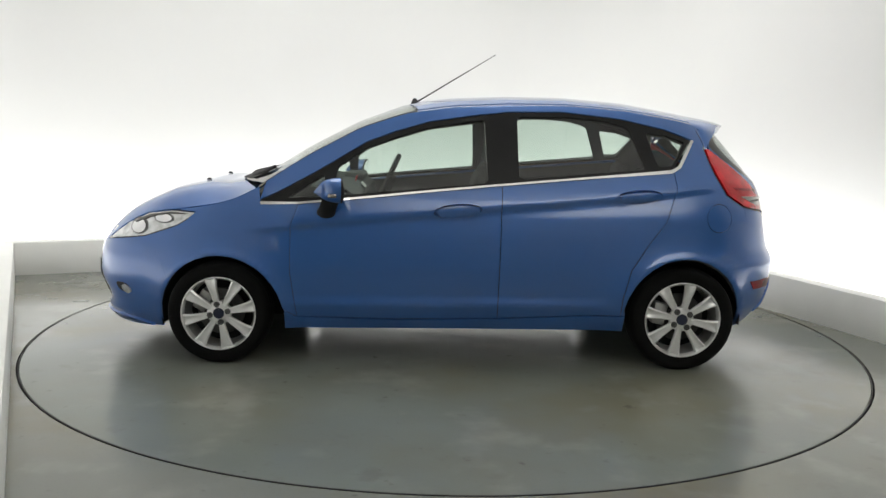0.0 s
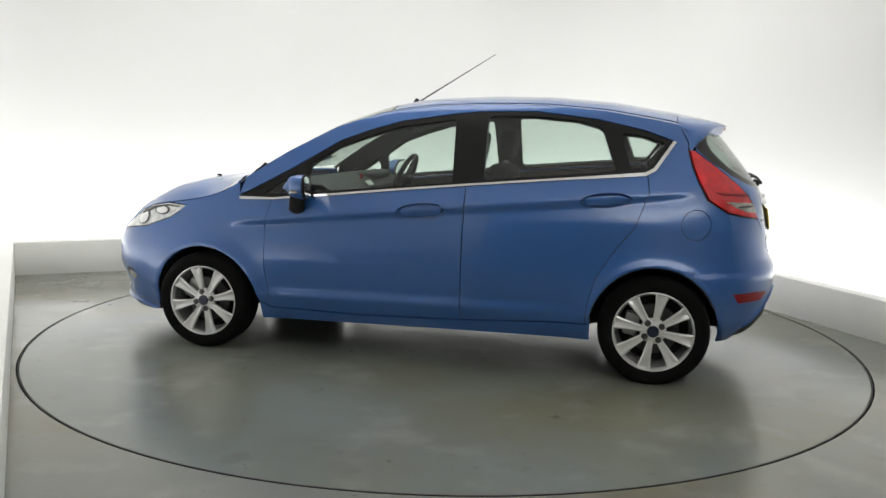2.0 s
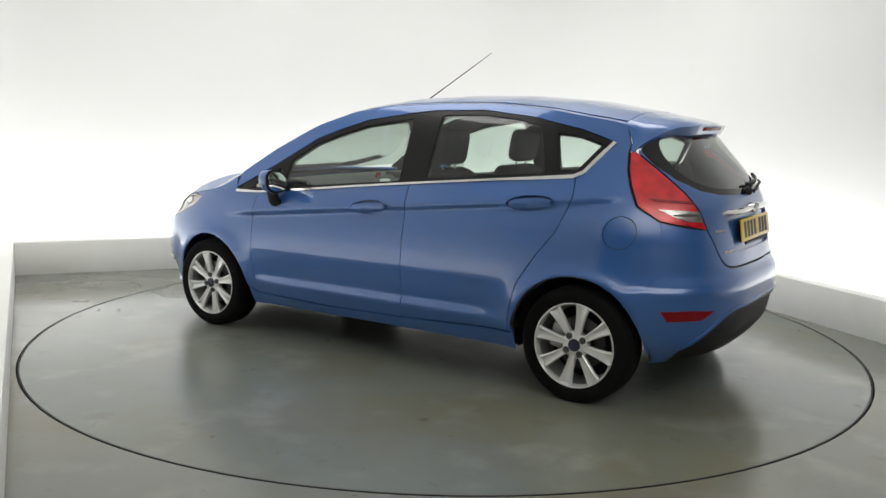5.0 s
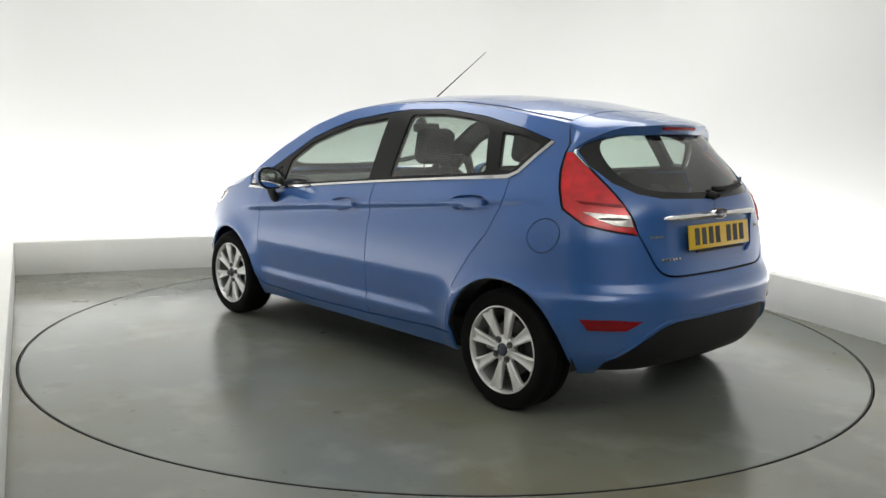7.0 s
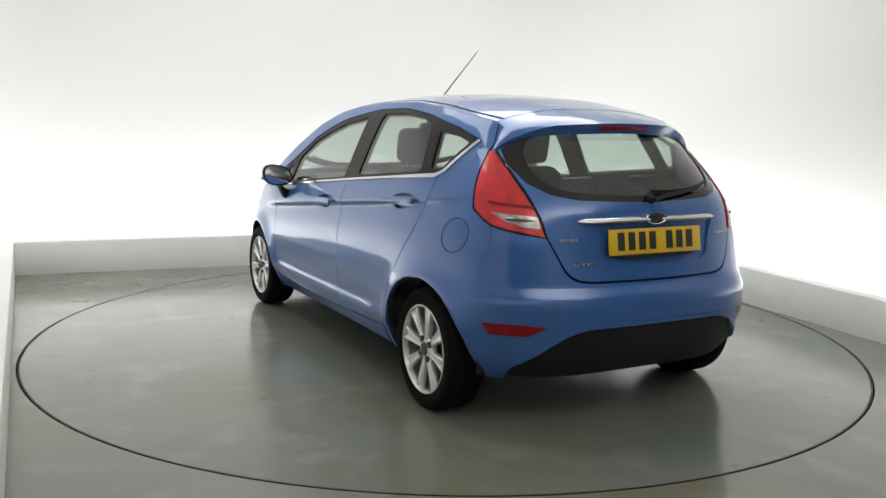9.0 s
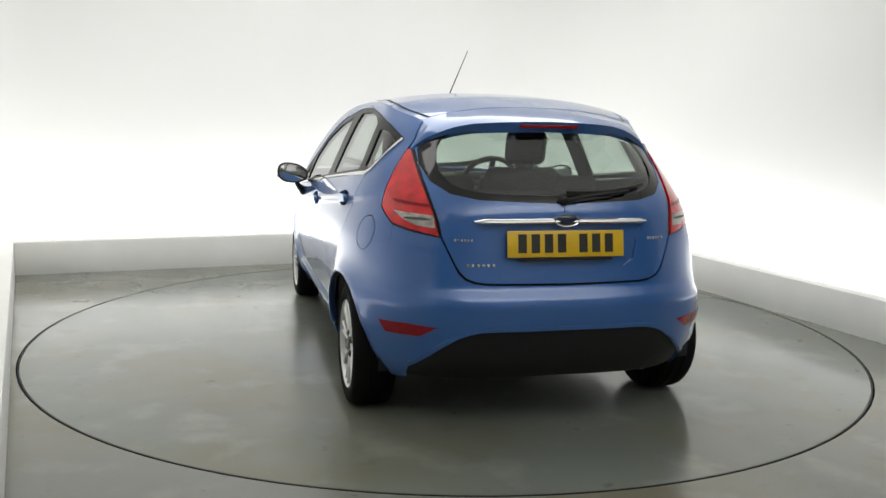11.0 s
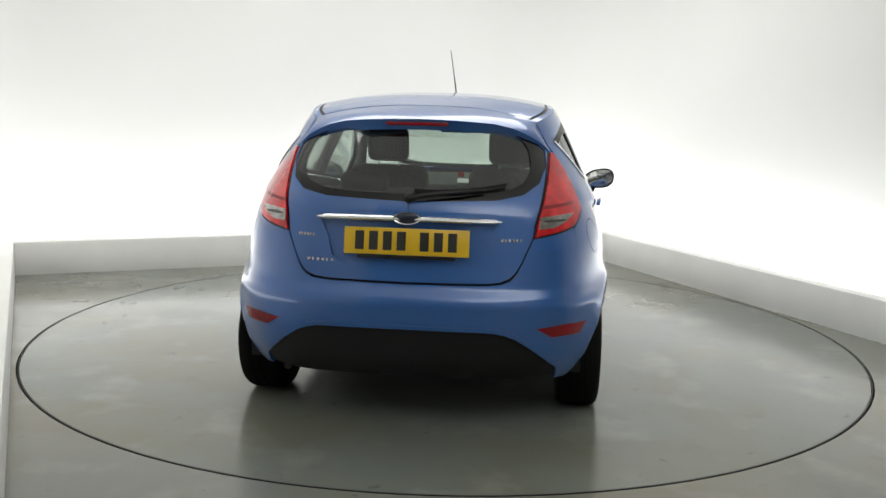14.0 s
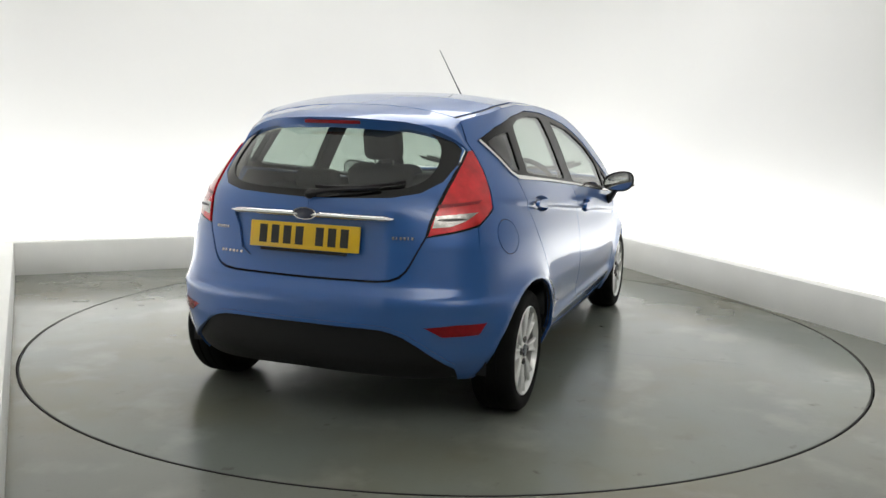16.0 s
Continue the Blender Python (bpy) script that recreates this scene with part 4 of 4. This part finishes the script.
def wheel_parts():
    """Meshes of one wheel round its own centre, its face towards +y."""
    out = {}
    r = 0.282
    tyre = lathe([(0.196, 0.075), (0.205, 0.090), (0.225, 0.0975), (0.250, 0.0975), (0.266, 0.092), (0.277, 0.078), (r, 0.060), (r, 0.030), (r - 0.005, 0.028), (r - 0.005, 0.020),
                  (r, 0.018), (r, -0.018), (r - 0.005, -0.020), (r - 0.005, -0.028), (r, -0.030), (r, -0.060), (0.277, -0.078), (0.262, -0.094), (0.23, -0.0975), (0.20, -0.088), (0.196, -0.075)], 64)
    out["tyre"] = (tyre, RUBBER)
    rim = lathe([(0.196, 0.082), (0.205, 0.086), (0.2075, 0.080), (0.2055, 0.093), (0.201, 0.0945), (0.1975, 0.090), (0.1955, 0.078), (0.190, 0.066), (0.190, 0.062), (0.196, 0.070)], 64)
    out["rim"] = (rim, ALLOY)
    out["barrel"] = (lathe([(0.187, 0.071), (0.180, 0.02), (0.178, -0.06), (0.196, -0.085)], 48), WELL)
    spokes = []
    for k in range(8):
        sp = bmesh.new()
        spokes.append(sp)
        a = 2 * math.pi * k / 8
        m = Matrix.Rotation(-a, 4, "Y")
        # a spoke that widens outwards, ridged along its middle
        secs = []
        for rad, w, y, h, dip in ((0.030, 0.012, 0.074, 0.024, 0.002), (0.070, 0.0165, 0.080, 0.024, 0.003), (0.12, 0.0215, 0.084, 0.022, 0.003),
                                  (0.155, 0.0265, 0.086, 0.018, 0.004), (0.176, 0.0310, 0.087, 0.016, 0.008), (0.196, 0.0365, 0.087, 0.016, 0.016)):
            ring = [(rad, y - h, -w), (rad, y - 0.005, -w), (rad, y, -w * 0.72), (rad, y - dip, -w * 0.22), (rad, y - dip, w * 0.22), (rad, y, w * 0.72), (rad, y - 0.005, w), (rad, y - h, w)]
            secs.append([sp.verts.new(m @ Vector(p)) for p in ring])
        for p, q in zip(secs, secs[1:]):
            for i in range(8):
                sp.faces.new((p[i], p[(i + 1) % 8], q[(i + 1) % 8], q[i]))
        sp.faces.new(secs[-1])
    out["spoke"] = (spokes, ALLOY)
    out["hub"] = (lathe([(0.0, 0.078), (0.022, 0.080), (0.030, 0.081), (0.046, 0.077), (0.066, 0.070), (0.068, 0.05), (0.0, 0.05)], 40), ALLOY)
    out["centre_cap"] = (lathe([(0.0, 0.086), (0.022, 0.087), (0.029, 0.085), (0.032, 0.078), (0.0, 0.076)], 32), CAP)
    nuts = []
    for k in range(4):
        a = math.pi / 4 + math.pi / 2 * k
        b = lathe([(0.0, 0.086), (0.006, 0.086), (0.008, 0.083), (0.0085, 0.080), (0.016, 0.082), (0.0165, 0.078), (0.0165, 0.060)], 14)
        b.transform(Matrix.Translation((0.050 * math.cos(a), 0.002, 0.050 * math.sin(a))))
        nuts.append(b)
    out["nut"] = (nuts, NUT)
    out["brake_disc"] = (lathe([(0.0, 0.030), (0.07, 0.030), (0.072, 0.012), (0.128, 0.012), (0.130, 0.008), (0.130, -0.008), (0.06, -0.010), (0.0, -0.010)], 48), DISC)
    cal = bmesh.new()
    box(cal, 0.075, 0.150, -0.03, 0.036, -0.06, 0.06, 0.012)
    out["caliper"] = (cal, WELL)
    back = lathe([(0.0, -0.045), (0.180, -0.045), (0.180, -0.05), (0.0, -0.05)], 40)
    out["backplate"] = (back, SHADOW_BLACK)
    return out


WELL = material("dull_rim_alloy", (0.42, 0.42, 0.41), 0.38, 0.6, 0, 0.15, 30)
# dark steel of the nuts; round them it paints the shade of their pockets
NUT = material("dark_nut_pocket", (0.11, 0.11, 0.11), 0.4, 0.6, 0, 0.1, 60)
CAP = material("dark_wheel_cap", (0.02, 0.025, 0.05), 0.19, 0, 0.5, 0.05, 60)


def build_wheels():
    first = None
    meshes = {}
    for nm, (bm, mat) in wheel_parts().items():
        for b in bm if isinstance(bm, list) else [bm]:
            bmesh.ops.recalc_face_normals(b, faces=b.faces)
            me = bpy.data.meshes.new(nm)
            b.to_mesh(me)
            b.free()
            me.materials.append(mat)
            me.shade_smooth()
            me.set_sharp_from_angle(angle=radians(35))
            meshes.setdefault(nm, []).append(me)
    for x, z, y, spin in ((0.0, 0.279, 0.742, -11), (WB, 0.272, 0.758, -32), (0.0, 0.279, -0.742, 40), (WB, 0.272, -0.758, 65)):
        w = new("wheel")
        w.parent = car
        tagged(w, "silver eight-spoke alloy wheel with a black tyre")
        w.matrix_basis = Matrix.Translation(Vector((x, y, z)) + SHIFT) @ pose(0, 0, 0, 0, 0, 0 if y > 0 else 180) @ Matrix.Rotation(radians(spin), 4, "Y")
        if x > 1:
            w.matrix_basis = w.matrix_basis @ Matrix.Scale(0.968, 4)
        for nm, ms in meshes.items():
            for me in ms:
                ob = new(nm, me)
                ob.parent = w


build_wheels()


def arch_liner(cx, cz, r, side):
    bm = bmesh.new()
    n = 22
    cols = []
    for k in range(n + 1):
        a = radians(-11 + 196 * k / n)
        c, s = math.cos(a), math.sin(a)
        cols.append([bm.verts.new((cx + r * c, side * y, cz + r * s)) for y in (0.745, 0.70, 0.42)] + [bm.verts.new((cx + 0.05 * c, side * 0.42, max(0.2, cz + 0.05 * s)))])
    for p, q in zip(cols, cols[1:]):
        for i in range(3):
            bm.faces.new((p[i], p[i + 1], q[i + 1], q[i]))
    fit_on("arch_liner", bm, SHADOW_BLACK, car, "black wheel arch liner")


for side in (1, -1):
    arch_liner(0.005, 0.268, 0.345, side)
    arch_liner(WB - 0.015, 0.248, 0.345, side)


def build_under():
    bm = bmesh.new()
    box(bm, 0.36, 2.12, -0.74, 0.74, 0.19, 0.30, 0.03)
    box(bm, -0.46, 0.40, -0.45, 0.45, 0.27, 0.36, 0.03)
    box(bm, 2.05, 3.15, -0.42, 0.42, 0.17, 0.32, 0.03)
    fit_on("underbody", bm, SHADOW_BLACK, car, "dark floor pan")
    bm = bmesh.new()
    box(bm, -0.05, 0.05, -0.70, 0.70, 0.24, 0.31, 0.02)
    fit_on("rear_axle", bm, SHADOW_BLACK, car, "dark rear axle beam")


build_under()


def build_inside():
    # front seats
    for y, x in ((0.36, 1.02), (-0.36, 0.95)):
        seat = new("front_seat")
        seat.parent = car
        tagged(seat, "dark cloth front seat")
        bm = bmesh.new()
        box(bm, -0.08, 0.08, -0.235, 0.235, 0.0, 0.60, 0.06, 4, pose(x + 0.20, y, 0.47, 0, -19, 0))
        fit_on("backrest", bm, FABRIC, seat)
        bm = bmesh.new()
        box(bm, x + 0.15, x + 0.68, y - 0.25, y + 0.25, 0.36, 0.52, 0.05, 3)
        fit_on("cushion", bm, FABRIC, seat)
        bm = bmesh.new()
        box(bm, -0.055, 0.05, -0.122, 0.122, -0.10, 0.10, 0.045, 4, pose(x, y, 1.168, 0, -10, 0))
        fit_on("headrest", bm, FABRIC, seat)
        for dy in (-0.06, 0.06):
            bm = lathe([(0.006, 0), (0.006, 0.10), (0, 0.10)], 10)
            bm.transform(Matrix.Translation((x + 0.015, y + dy, 1.01)) @ Matrix.Rotation(radians(90), 4, "X"))
            fit_on("headrest_post", bm, STEEL, seat)
    # rear bench
    seat = new("rear_seat")
    seat.parent = car
    tagged(seat, "dark cloth rear bench seat")
    bm = bmesh.new()
    box(bm, -0.07, 0.07, -0.60, 0.60, 0.0, 0.50, 0.05, 3, pose(0.26, 0, 0.50, 0, -16, 0))
    fit_on("backrest", bm, FABRIC, seat)
    bm = bmesh.new()
    box(bm, 0.25, 0.75, -0.60, 0.60, 0.36, 0.50, 0.05, 3)
    fit_on("cushion", bm, FABRIC, seat)
    for y in (0.32, -0.32):
        bm = bmesh.new()
        box(bm, -0.045, 0.045, -0.12, 0.12, -0.05, 0.06, 0.035, 3, pose(0.13, y, 1.0, 0, -10, 0))
        fit_on("headrest", bm, FABRIC, seat)
    # parcel shelf
    bm = bmesh.new()
    box(bm, -0.42, 0.10, -0.50, 0.50, 0.93, 0.95, 0.008)
    fit_on("parcel_shelf", bm, TRIM, car, "dark parcel shelf")
    # dashboard
    bm = bmesh.new()
    n = 16
    prof = [(1.78, 0.62), (1.72, 0.74), (1.75, 0.88), (1.84, 0.940), (2.02, 0.945), (2.30, 0.905), (2.33, 0.6)]
    cols = [[bm.verts.new((x + 0.06 * (1 - (2 * k / n - 1) ** 2) * (1 if x > 2 else 0.3), -0.66 + 1.32 * k / n, z)) for x, z in prof] for k in range(n + 1)]
    for p, q in zip(cols, cols[1:]):
        for i in range(len(prof) - 1):
            bm.faces.new((p[i], p[i + 1], q[i + 1], q[i]))
    dash = fit_on("dashboard", bm, TRIM, car, "dark grey dashboard")
    bm = bmesh.new()
    box(bm, -0.05, 0.08, -0.17, 0.17, 0.0, 0.05, 0.02, 3, pose(1.84, -0.36, 0.915))
    fit_on("instrument_hood", bm, TRIM, dash)
    bm = bmesh.new()
    box(bm, -0.004, 0.004, -0.022, 0.022, 0.0, 0.034, 0.002, 1, pose(1.83, 0.0, 0.932, 0, -15, 0))
    fit_on("display_card", bm, RED, dash, "small red card on the dashboard")
    bm = bmesh.new()
    box(bm, -0.02, 0.02, -0.05, 0.05, 0.0, 0.006, 0.002, 1, pose(1.785, -0.03, 0.905, 0, -45, 0))
    fit_on("paper_slip", bm, PAPER, dash, "white paper slip")
    # steering wheel
    sw = new("steering_wheel")
    sw.parent = car
    tagged(sw, "black three-spoke steering wheel")
    m = Matrix.Translation((1.655, -0.36, 0.905)) @ Matrix.Rotation(radians(-25), 4, "Y") @ Matrix.Rotation(radians(90), 4, "Z")
    ring = [(0.183 + 0.016 * math.cos(2 * math.pi * k / 10), 0.016 * math.sin(2 * math.pi * k / 10)) for k in range(11)]
    bm = lathe(ring, 40)
    bm.transform(m)
    fit_on("rim", bm, BLACK, sw)
    bm = bmesh.new()
    box(bm, -0.07, 0.07, -0.01, 0.05, -0.055, 0.055, 0.02, 3, m)
    fit_on("hub", bm, BLACK, sw)
    for a in (0, 180, 270):
        bm = bmesh.new()
        box(bm, 0.05, 0.18, 0.0, 0.018, -0.02, 0.02, 0.005, 2, m @ Matrix.Rotation(radians(a), 4, "Y"))
        fit_on("spoke", bm, BLACK, sw)
    # inside mirror
    bm = bmesh.new()
    box(bm, -0.018, 0.018, -0.11, 0.11, -0.027, 0.027, 0.014, 3, pose(1.50, 0.0, 1.262, 0, 10, 6))
    im = fit_on("inside_mirror", bm, BLACK, car, "black rear-view mirror")
    bm = bmesh.new()
    box(bm, 0.0, 0.07, -0.012, 0.012, 0.0, 0.06, 0.005, 2, pose(1.505, 0.0, 1.285, 0, 30, 0))
    fit_on("stalk", bm, BLACK, im)


PAPER = material("paper", (0.75, 0.75, 0.72), 0.7, 0, 0, 0.03, 40)
build_inside()


def build_mirrors():
    for s in (1, -1):
        # housing: rounded block, wider at the outer end
        def shape(x0, x1, grow):
            bm = bmesh.new()
            n, rings = 20, []
            for i, f in enumerate((0.0, 0.15, 0.40, 0.62, 0.80, 0.93, 1.0)):
                x = x0 + (x1 - x0) * f
                k = (1.0, 0.995, 0.95, 0.86, 0.70, 0.46, 0.18)[i] * grow
                ring = []
                for j in range(n):
                    a = 2 * math.pi * j / n
                    c, q = math.cos(a), math.sin(a)
                    u = 0.105 * math.copysign(abs(c) ** 0.86, c) * k
                    v = (0.068 + 0.010 * c) * math.copysign(abs(q) ** 0.88, q) * k
                    ring.append(bm.verts.new((x - (0.014 + 0.012 * max(0.0, (x - 1.85) / 0.105)) * c, s * (0.925 + u), 0.948 + v + 0.012 * c)))
                rings.append(ring)
            for p, q in zip(rings, rings[1:]):
                for j in range(n):
                    bm.faces.new((p[j], p[(j + 1) % n], q[(j + 1) % n], q[j]))
            bm.faces.new(rings[-1])
            bm.faces.new(rings[0][::-1])
            return bm
        mir = fit_on("door_mirror", shape(1.838, 1.950, 0.95), PAINT, car, "blue door mirror on a black foot", angle=50)
        fit_on("mirror_housing", shape(1.828, 1.862, 0.96), BLACK, mir, "black mirror surround")
        bm = bmesh.new()
        n, rings = 24, []
        for f in (1.0, 0.75, 0.5, 0.25):
            ring = []
            for j in range(n):
                a = 2 * math.pi * j / n
                c, q = math.cos(a), math.sin(a)
                u = 0.089 * math.copysign(abs(c) ** 0.86, c) * f
                v = (0.054 + 0.009 * c) * math.copysign(abs(q) ** 0.88, q) * f
                ring.append(bm.verts.new((1.8245 - 0.014 * c * f - 0.005 * (1 - f * f) + 0.06 * v, s * (0.925 + u), 0.948 + v + 0.012 * c * f)))
            rings.append(ring)
        for p, q in zip(rings, rings[1:]):
            for j in range(n):
                bm.faces.new((p[j], p[(j + 1) % n], q[(j + 1) % n], q[j]))
        bm.faces.new(rings[-1])
        fit_on("mirror_glass", bm, MIRROR, mir, "mirror glass")
        # foot
        bm = bmesh.new()
        secs = []
        for y, z, rx, rz, x in ((0.79, 0.815, 0.055, 0.038, 1.935), (0.835, 0.815, 0.050, 0.036, 1.925), (0.868, 0.838, 0.046, 0.034, 1.910), (0.905, 0.895, 0.045, 0.03, 1.89)):
            secs.append([bm.verts.new((x + rx * math.cos(2 * math.pi * j / 14), s * y, z + rz * math.sin(2 * math.pi * j / 14))) for j in range(14)])
        for p, q in zip(secs, secs[1:]):
            for j in range(14):
                bm.faces.new((p[j], p[(j + 1) % 14], q[(j + 1) % 14], q[j]))
        bm.faces.new(secs[0])
        bm.faces.new(secs[-1])
        fit_on("foot", bm, BLACK, mir, "black mirror foot")
        bm = bmesh.new()
        box(bm, 1.846, 1.892, s * 1.006 - 0.018, s * 1.006 + 0.018, 0.918, 0.938, 0.006)
        fit_on("indicator", bm, CLEAR, mir, "clear indicator lens")


build_mirrors()


def tail_x(y, z):
    return float(wrap(s_of("r", y, z), z)[0])


def build_tail_fittings():
    # chrome bar with a dark oval badge
    bm = bmesh.new()
    secs = []
    for k in range(41):
        y = -0.388 + 0.776 * k / 40
        r = 0.0155 * min(1.0, 0.35 + (0.388 - abs(y)) * 16)
        z = 0.913 + 0.004 * (1 - (y / 0.388) ** 2)
        x = tail_x(abs(y), z)
        secs.append([bm.verts.new((x + 0.012 - (0.012 + 1.7 * r) * math.sin(math.pi * j / 8), y, z - r * 1.05 * math.cos(math.pi * j / 8))) for j in range(9)])
    for p, q in zip(secs, secs[1:]):
        for j in range(8):
            bm.faces.new((p[j], p[j + 1], q[j + 1], q[j]))
    bm.faces.new(secs[0])
    bm.faces.new(secs[-1][::-1])
    fit_on("chrome_bar", bm, CHROME, car, "half-round chrome bar on the tailgate")
    bx = tail_x(0, 0.918)
    badge = lathe([(0.0, 0.030), (0.030, 0.029), (0.050, 0.024), (0.054, 0.0), (0.0, 0.0)], 32)
    badge.transform(Matrix.Translation((bx + 0.002, 0, 0.922)) @ Matrix.Rotation(radians(90), 4, "Z") @ Matrix.Diagonal((1, 1, 0.44, 1)))
    b = fit_on("badge", badge, CAP, car, "dark blue oval badge with a chrome rim")
    ring = lathe([(0.050, 0.026), (0.056, 0.028), (0.058, 0.020), (0.056, 0.0)], 32)
    ring.transform(Matrix.Translation((bx + 0.001, 0, 0.922)) @ Matrix.Rotation(radians(90), 4, "Z") @ Matrix.Diagonal((1, 1, 0.46, 1)))
    fit_on("badge_rim", ring, CHROME, b)
    # number plate with plain bars
    z0, z1 = 0.770, 0.879
    xm = tail_x(0.0, 0.825)
    tilt = 9
    m = pose(xm - 0.012, 0, (z0 + z1) / 2, 0, tilt, 0)
    bm = bmesh.new()
    box(bm, -0.004, 0.004, -0.26, 0.26, -0.0555, 0.0555, 0.003, 2, m)
    plate = fit_on("number_plate", bm, YELLOW, car, "yellow rear number plate with dark bars")
    ys = [0.195, 0.137, 0.079, 0.021, -0.075, -0.133, -0.191]
    for y in ys:
        bm = bmesh.new()
        box(bm, -0.0055, -0.0035, y - 0.0185, y + 0.0185, -0.037, 0.041, 0, 1, m)
        fit_on("plate_bar", bm, INK, plate)
    bm = bmesh.new()
    box(bm, -0.006, 0.004, -0.205, 0.205, -0.070, -0.057, 0.002, 1, m)
    fit_on("plate_lip", bm, BLACK, plate, "black strip below the plate")
    # lettering too small to read: chrome bars
    for y0, y1, z, h in ((0.470, 0.392, 0.836, 0.018), (0.425, 0.300, 0.736, 0.017), (-0.385, -0.478, 0.838, 0.018)):
        nb = 6
        for k in range(nb):
            a, c = y0 + (y1 - y0) * (k + 0.10) / nb, y0 + (y1 - y0) * (k + (0.80, 0.55, 0.72)[k % 3]) / nb
            yy, ww = (a + c) / 2, abs(a - c) / 2
            x = tail_x(abs(yy), z)
            bm = bmesh.new()
            slope = math.degrees(math.atan2(tail_x(abs(yy) + 0.02, z) - tail_x(abs(yy) - 0.02, z), 0.04)) * (1 if yy > 0 else -1)
            box(bm, -0.004, 0.003, -ww, ww, -h * 0.36, h * 0.36, 0.001, 1, pose(x, yy, z, 0, 0, -slope) @ pose(0, 0, 0, 0, 9, 0))
            fit_on("letter_bar", bm, LETTER, car)
    # rear wiper: pivot, arm and blade
    px = tail_x(0, 1.005)
    bm = lathe([(0.0, 0.036), (0.012, 0.034), (0.019, 0.024), (0.024, 0.0), (0.0, 0.0)], 20)
    bm.transform(Matrix.Translation((px + 0.004, 0.0, 1.000)) @ Matrix.Rotation(radians(90), 4, "Z"))
    wiper = fit_on("rear_wiper", bm, BLACK, car, "black rear wiper resting on the window")
    bm = bmesh.new()
    pts = [(0.0, 1.002, 0.036), (-0.10, 1.022, 0.040), (-0.22, 1.034, 0.034), (-0.31, 1.040, 0.022)]
    secs = []
    for i, (y, z, d) in enumerate(pts):
        w = 0.012 - 0.002 * i
        x = tail_x(abs(y), z) - d
        secs.append([bm.verts.new(p) for p in ((x, y, z - w), (x - 0.008, y, z), (x, y, z + w), (x + 0.010, y, z))])
    for p, q in zip(secs, secs[1:]):
        for i in range(4):
            bm.faces.new((p[i], p[(i + 1) % 4], q[(i + 1) % 4], q[i]))
    bm.faces.new(secs[0])
    bm.faces.new(secs[-1])
    fit_on("arm", bm, BLACK, wiper)
    bm = bmesh.new()
    secs = []
    for k in range(11):
        y = -0.02 - 0.38 * k / 10
        z = 1.022 + 0.030 * (k / 10) - 0.012 * (1 - (k / 5 - 1) ** 2) + 0.012
        x = tail_x(abs(y), z)
        secs.append([bm.verts.new(p) for p in ((x - 0.004, y, z - 0.008), (x - 0.018, y, z - 0.006), (x - 0.018, y, z + 0.006), (x - 0.004, y, z + 0.008))])
    for p, q in zip(secs, secs[1:]):
        for i in range(4):
            bm.faces.new((p[i], p[(i + 1) % 4], q[(i + 1) % 4], q[i]))
    fit_on("blade", bm, BLACK, wiper)
    # washer-wiper at the front and cowl
    bm = bmesh.new()
    n = 20
    cols = []
    for k in range(n + 1):
        y = -0.60 + 1.2 * k / n
        x = 2.47 - 0.30 * (y / 0.66) ** 2
        z = top(x, y)
        cols.append([bm.verts.new((x + 0.03, y, z - 0.004)), bm.verts.new((x + 0.01, y, z + 0.005)), bm.verts.new((x - 0.035, y, top(x - 0.035, y) + 0.004))])
    for p, q in zip(cols, cols[1:]):
        for i in range(2):
            bm.faces.new((p[i], p[i + 1], q[i + 1], q[i]))
    cowl = fit_on("cowl", bm, BLACK, car, "black cowl below the windscreen")
    for y0, y1 in ((0.55, 0.0), (0.02, -0.55)):
        bm = bmesh.new()
        secs = []
        for k in range(9):
            y = y0 + (y1 - y0) * k / 8
            x = 2.47 - 0.30 * (y / 0.66) ** 2 - 0.030
            z = top(x, y) + 0.016
            secs.append([bm.verts.new(p) for p in ((x + 0.012, y, z - 0.014), (x + 0.012, y, z), (x, y, z + 0.010), (x - 0.012, y, z - 0.008))])
        for p, q in zip(secs, secs[1:]):
            for i in range(4):
                bm.faces.new((p[i], p[(i + 1) % 4], q[(i + 1) % 4], q[i]))
        fit_on("front_wiper", bm, BLACK, cowl, "black front wiper")
    for y in (0.28, -0.28):
        bm = lathe([(0.0, 0.012), (0.012, 0.010), (0.016, 0.0)], 12)
        bm.transform(Matrix.Translation((2.66, y, top(2.66, y))) @ Matrix.Rotation(radians(90), 4, "X"))
        fit_on("washer_jet", bm, BLACK, car, "small black washer jet")
    # aerial
    base = Vector((1.475, 0, top(1.475, 0)))
    tip = Vector((0.991, 0, 1.710))
    bm = lathe([(0.0, 0.03), (0.010, 0.028), (0.020, 0.010), (0.026, -0.004)], 16)
    bm.transform(Matrix.Translation(base) @ Matrix.Rotation(radians(90), 4, "X"))
    aer = fit_on("aerial", bm, BLACK, car, "thin black roof aerial leaning back")
    d = (tip - base)
    bm = bmesh.new()
    bmesh.ops.create_cone(bm, cap_ends=True, segments=8, radius1=0.0048, radius2=0.0018, depth=d.length)
    bm.transform(Matrix.Translation((base + tip) / 2) @ d.to_track_quat("Z", "Y").to_matrix().to_4x4())
    fit_on("mast", bm, BLACK, aer)


build_tail_fittings()


def motions():
    """The turntable carries the car round at an even rate."""
    rate, start = -6.966, 181.595
    for thing in (turntable, car):
        walk(thing, [(t * 0.5, pose(0, 0, 0, 0, 0, start + rate * t * 0.5)) for t in range(33)])


motions()
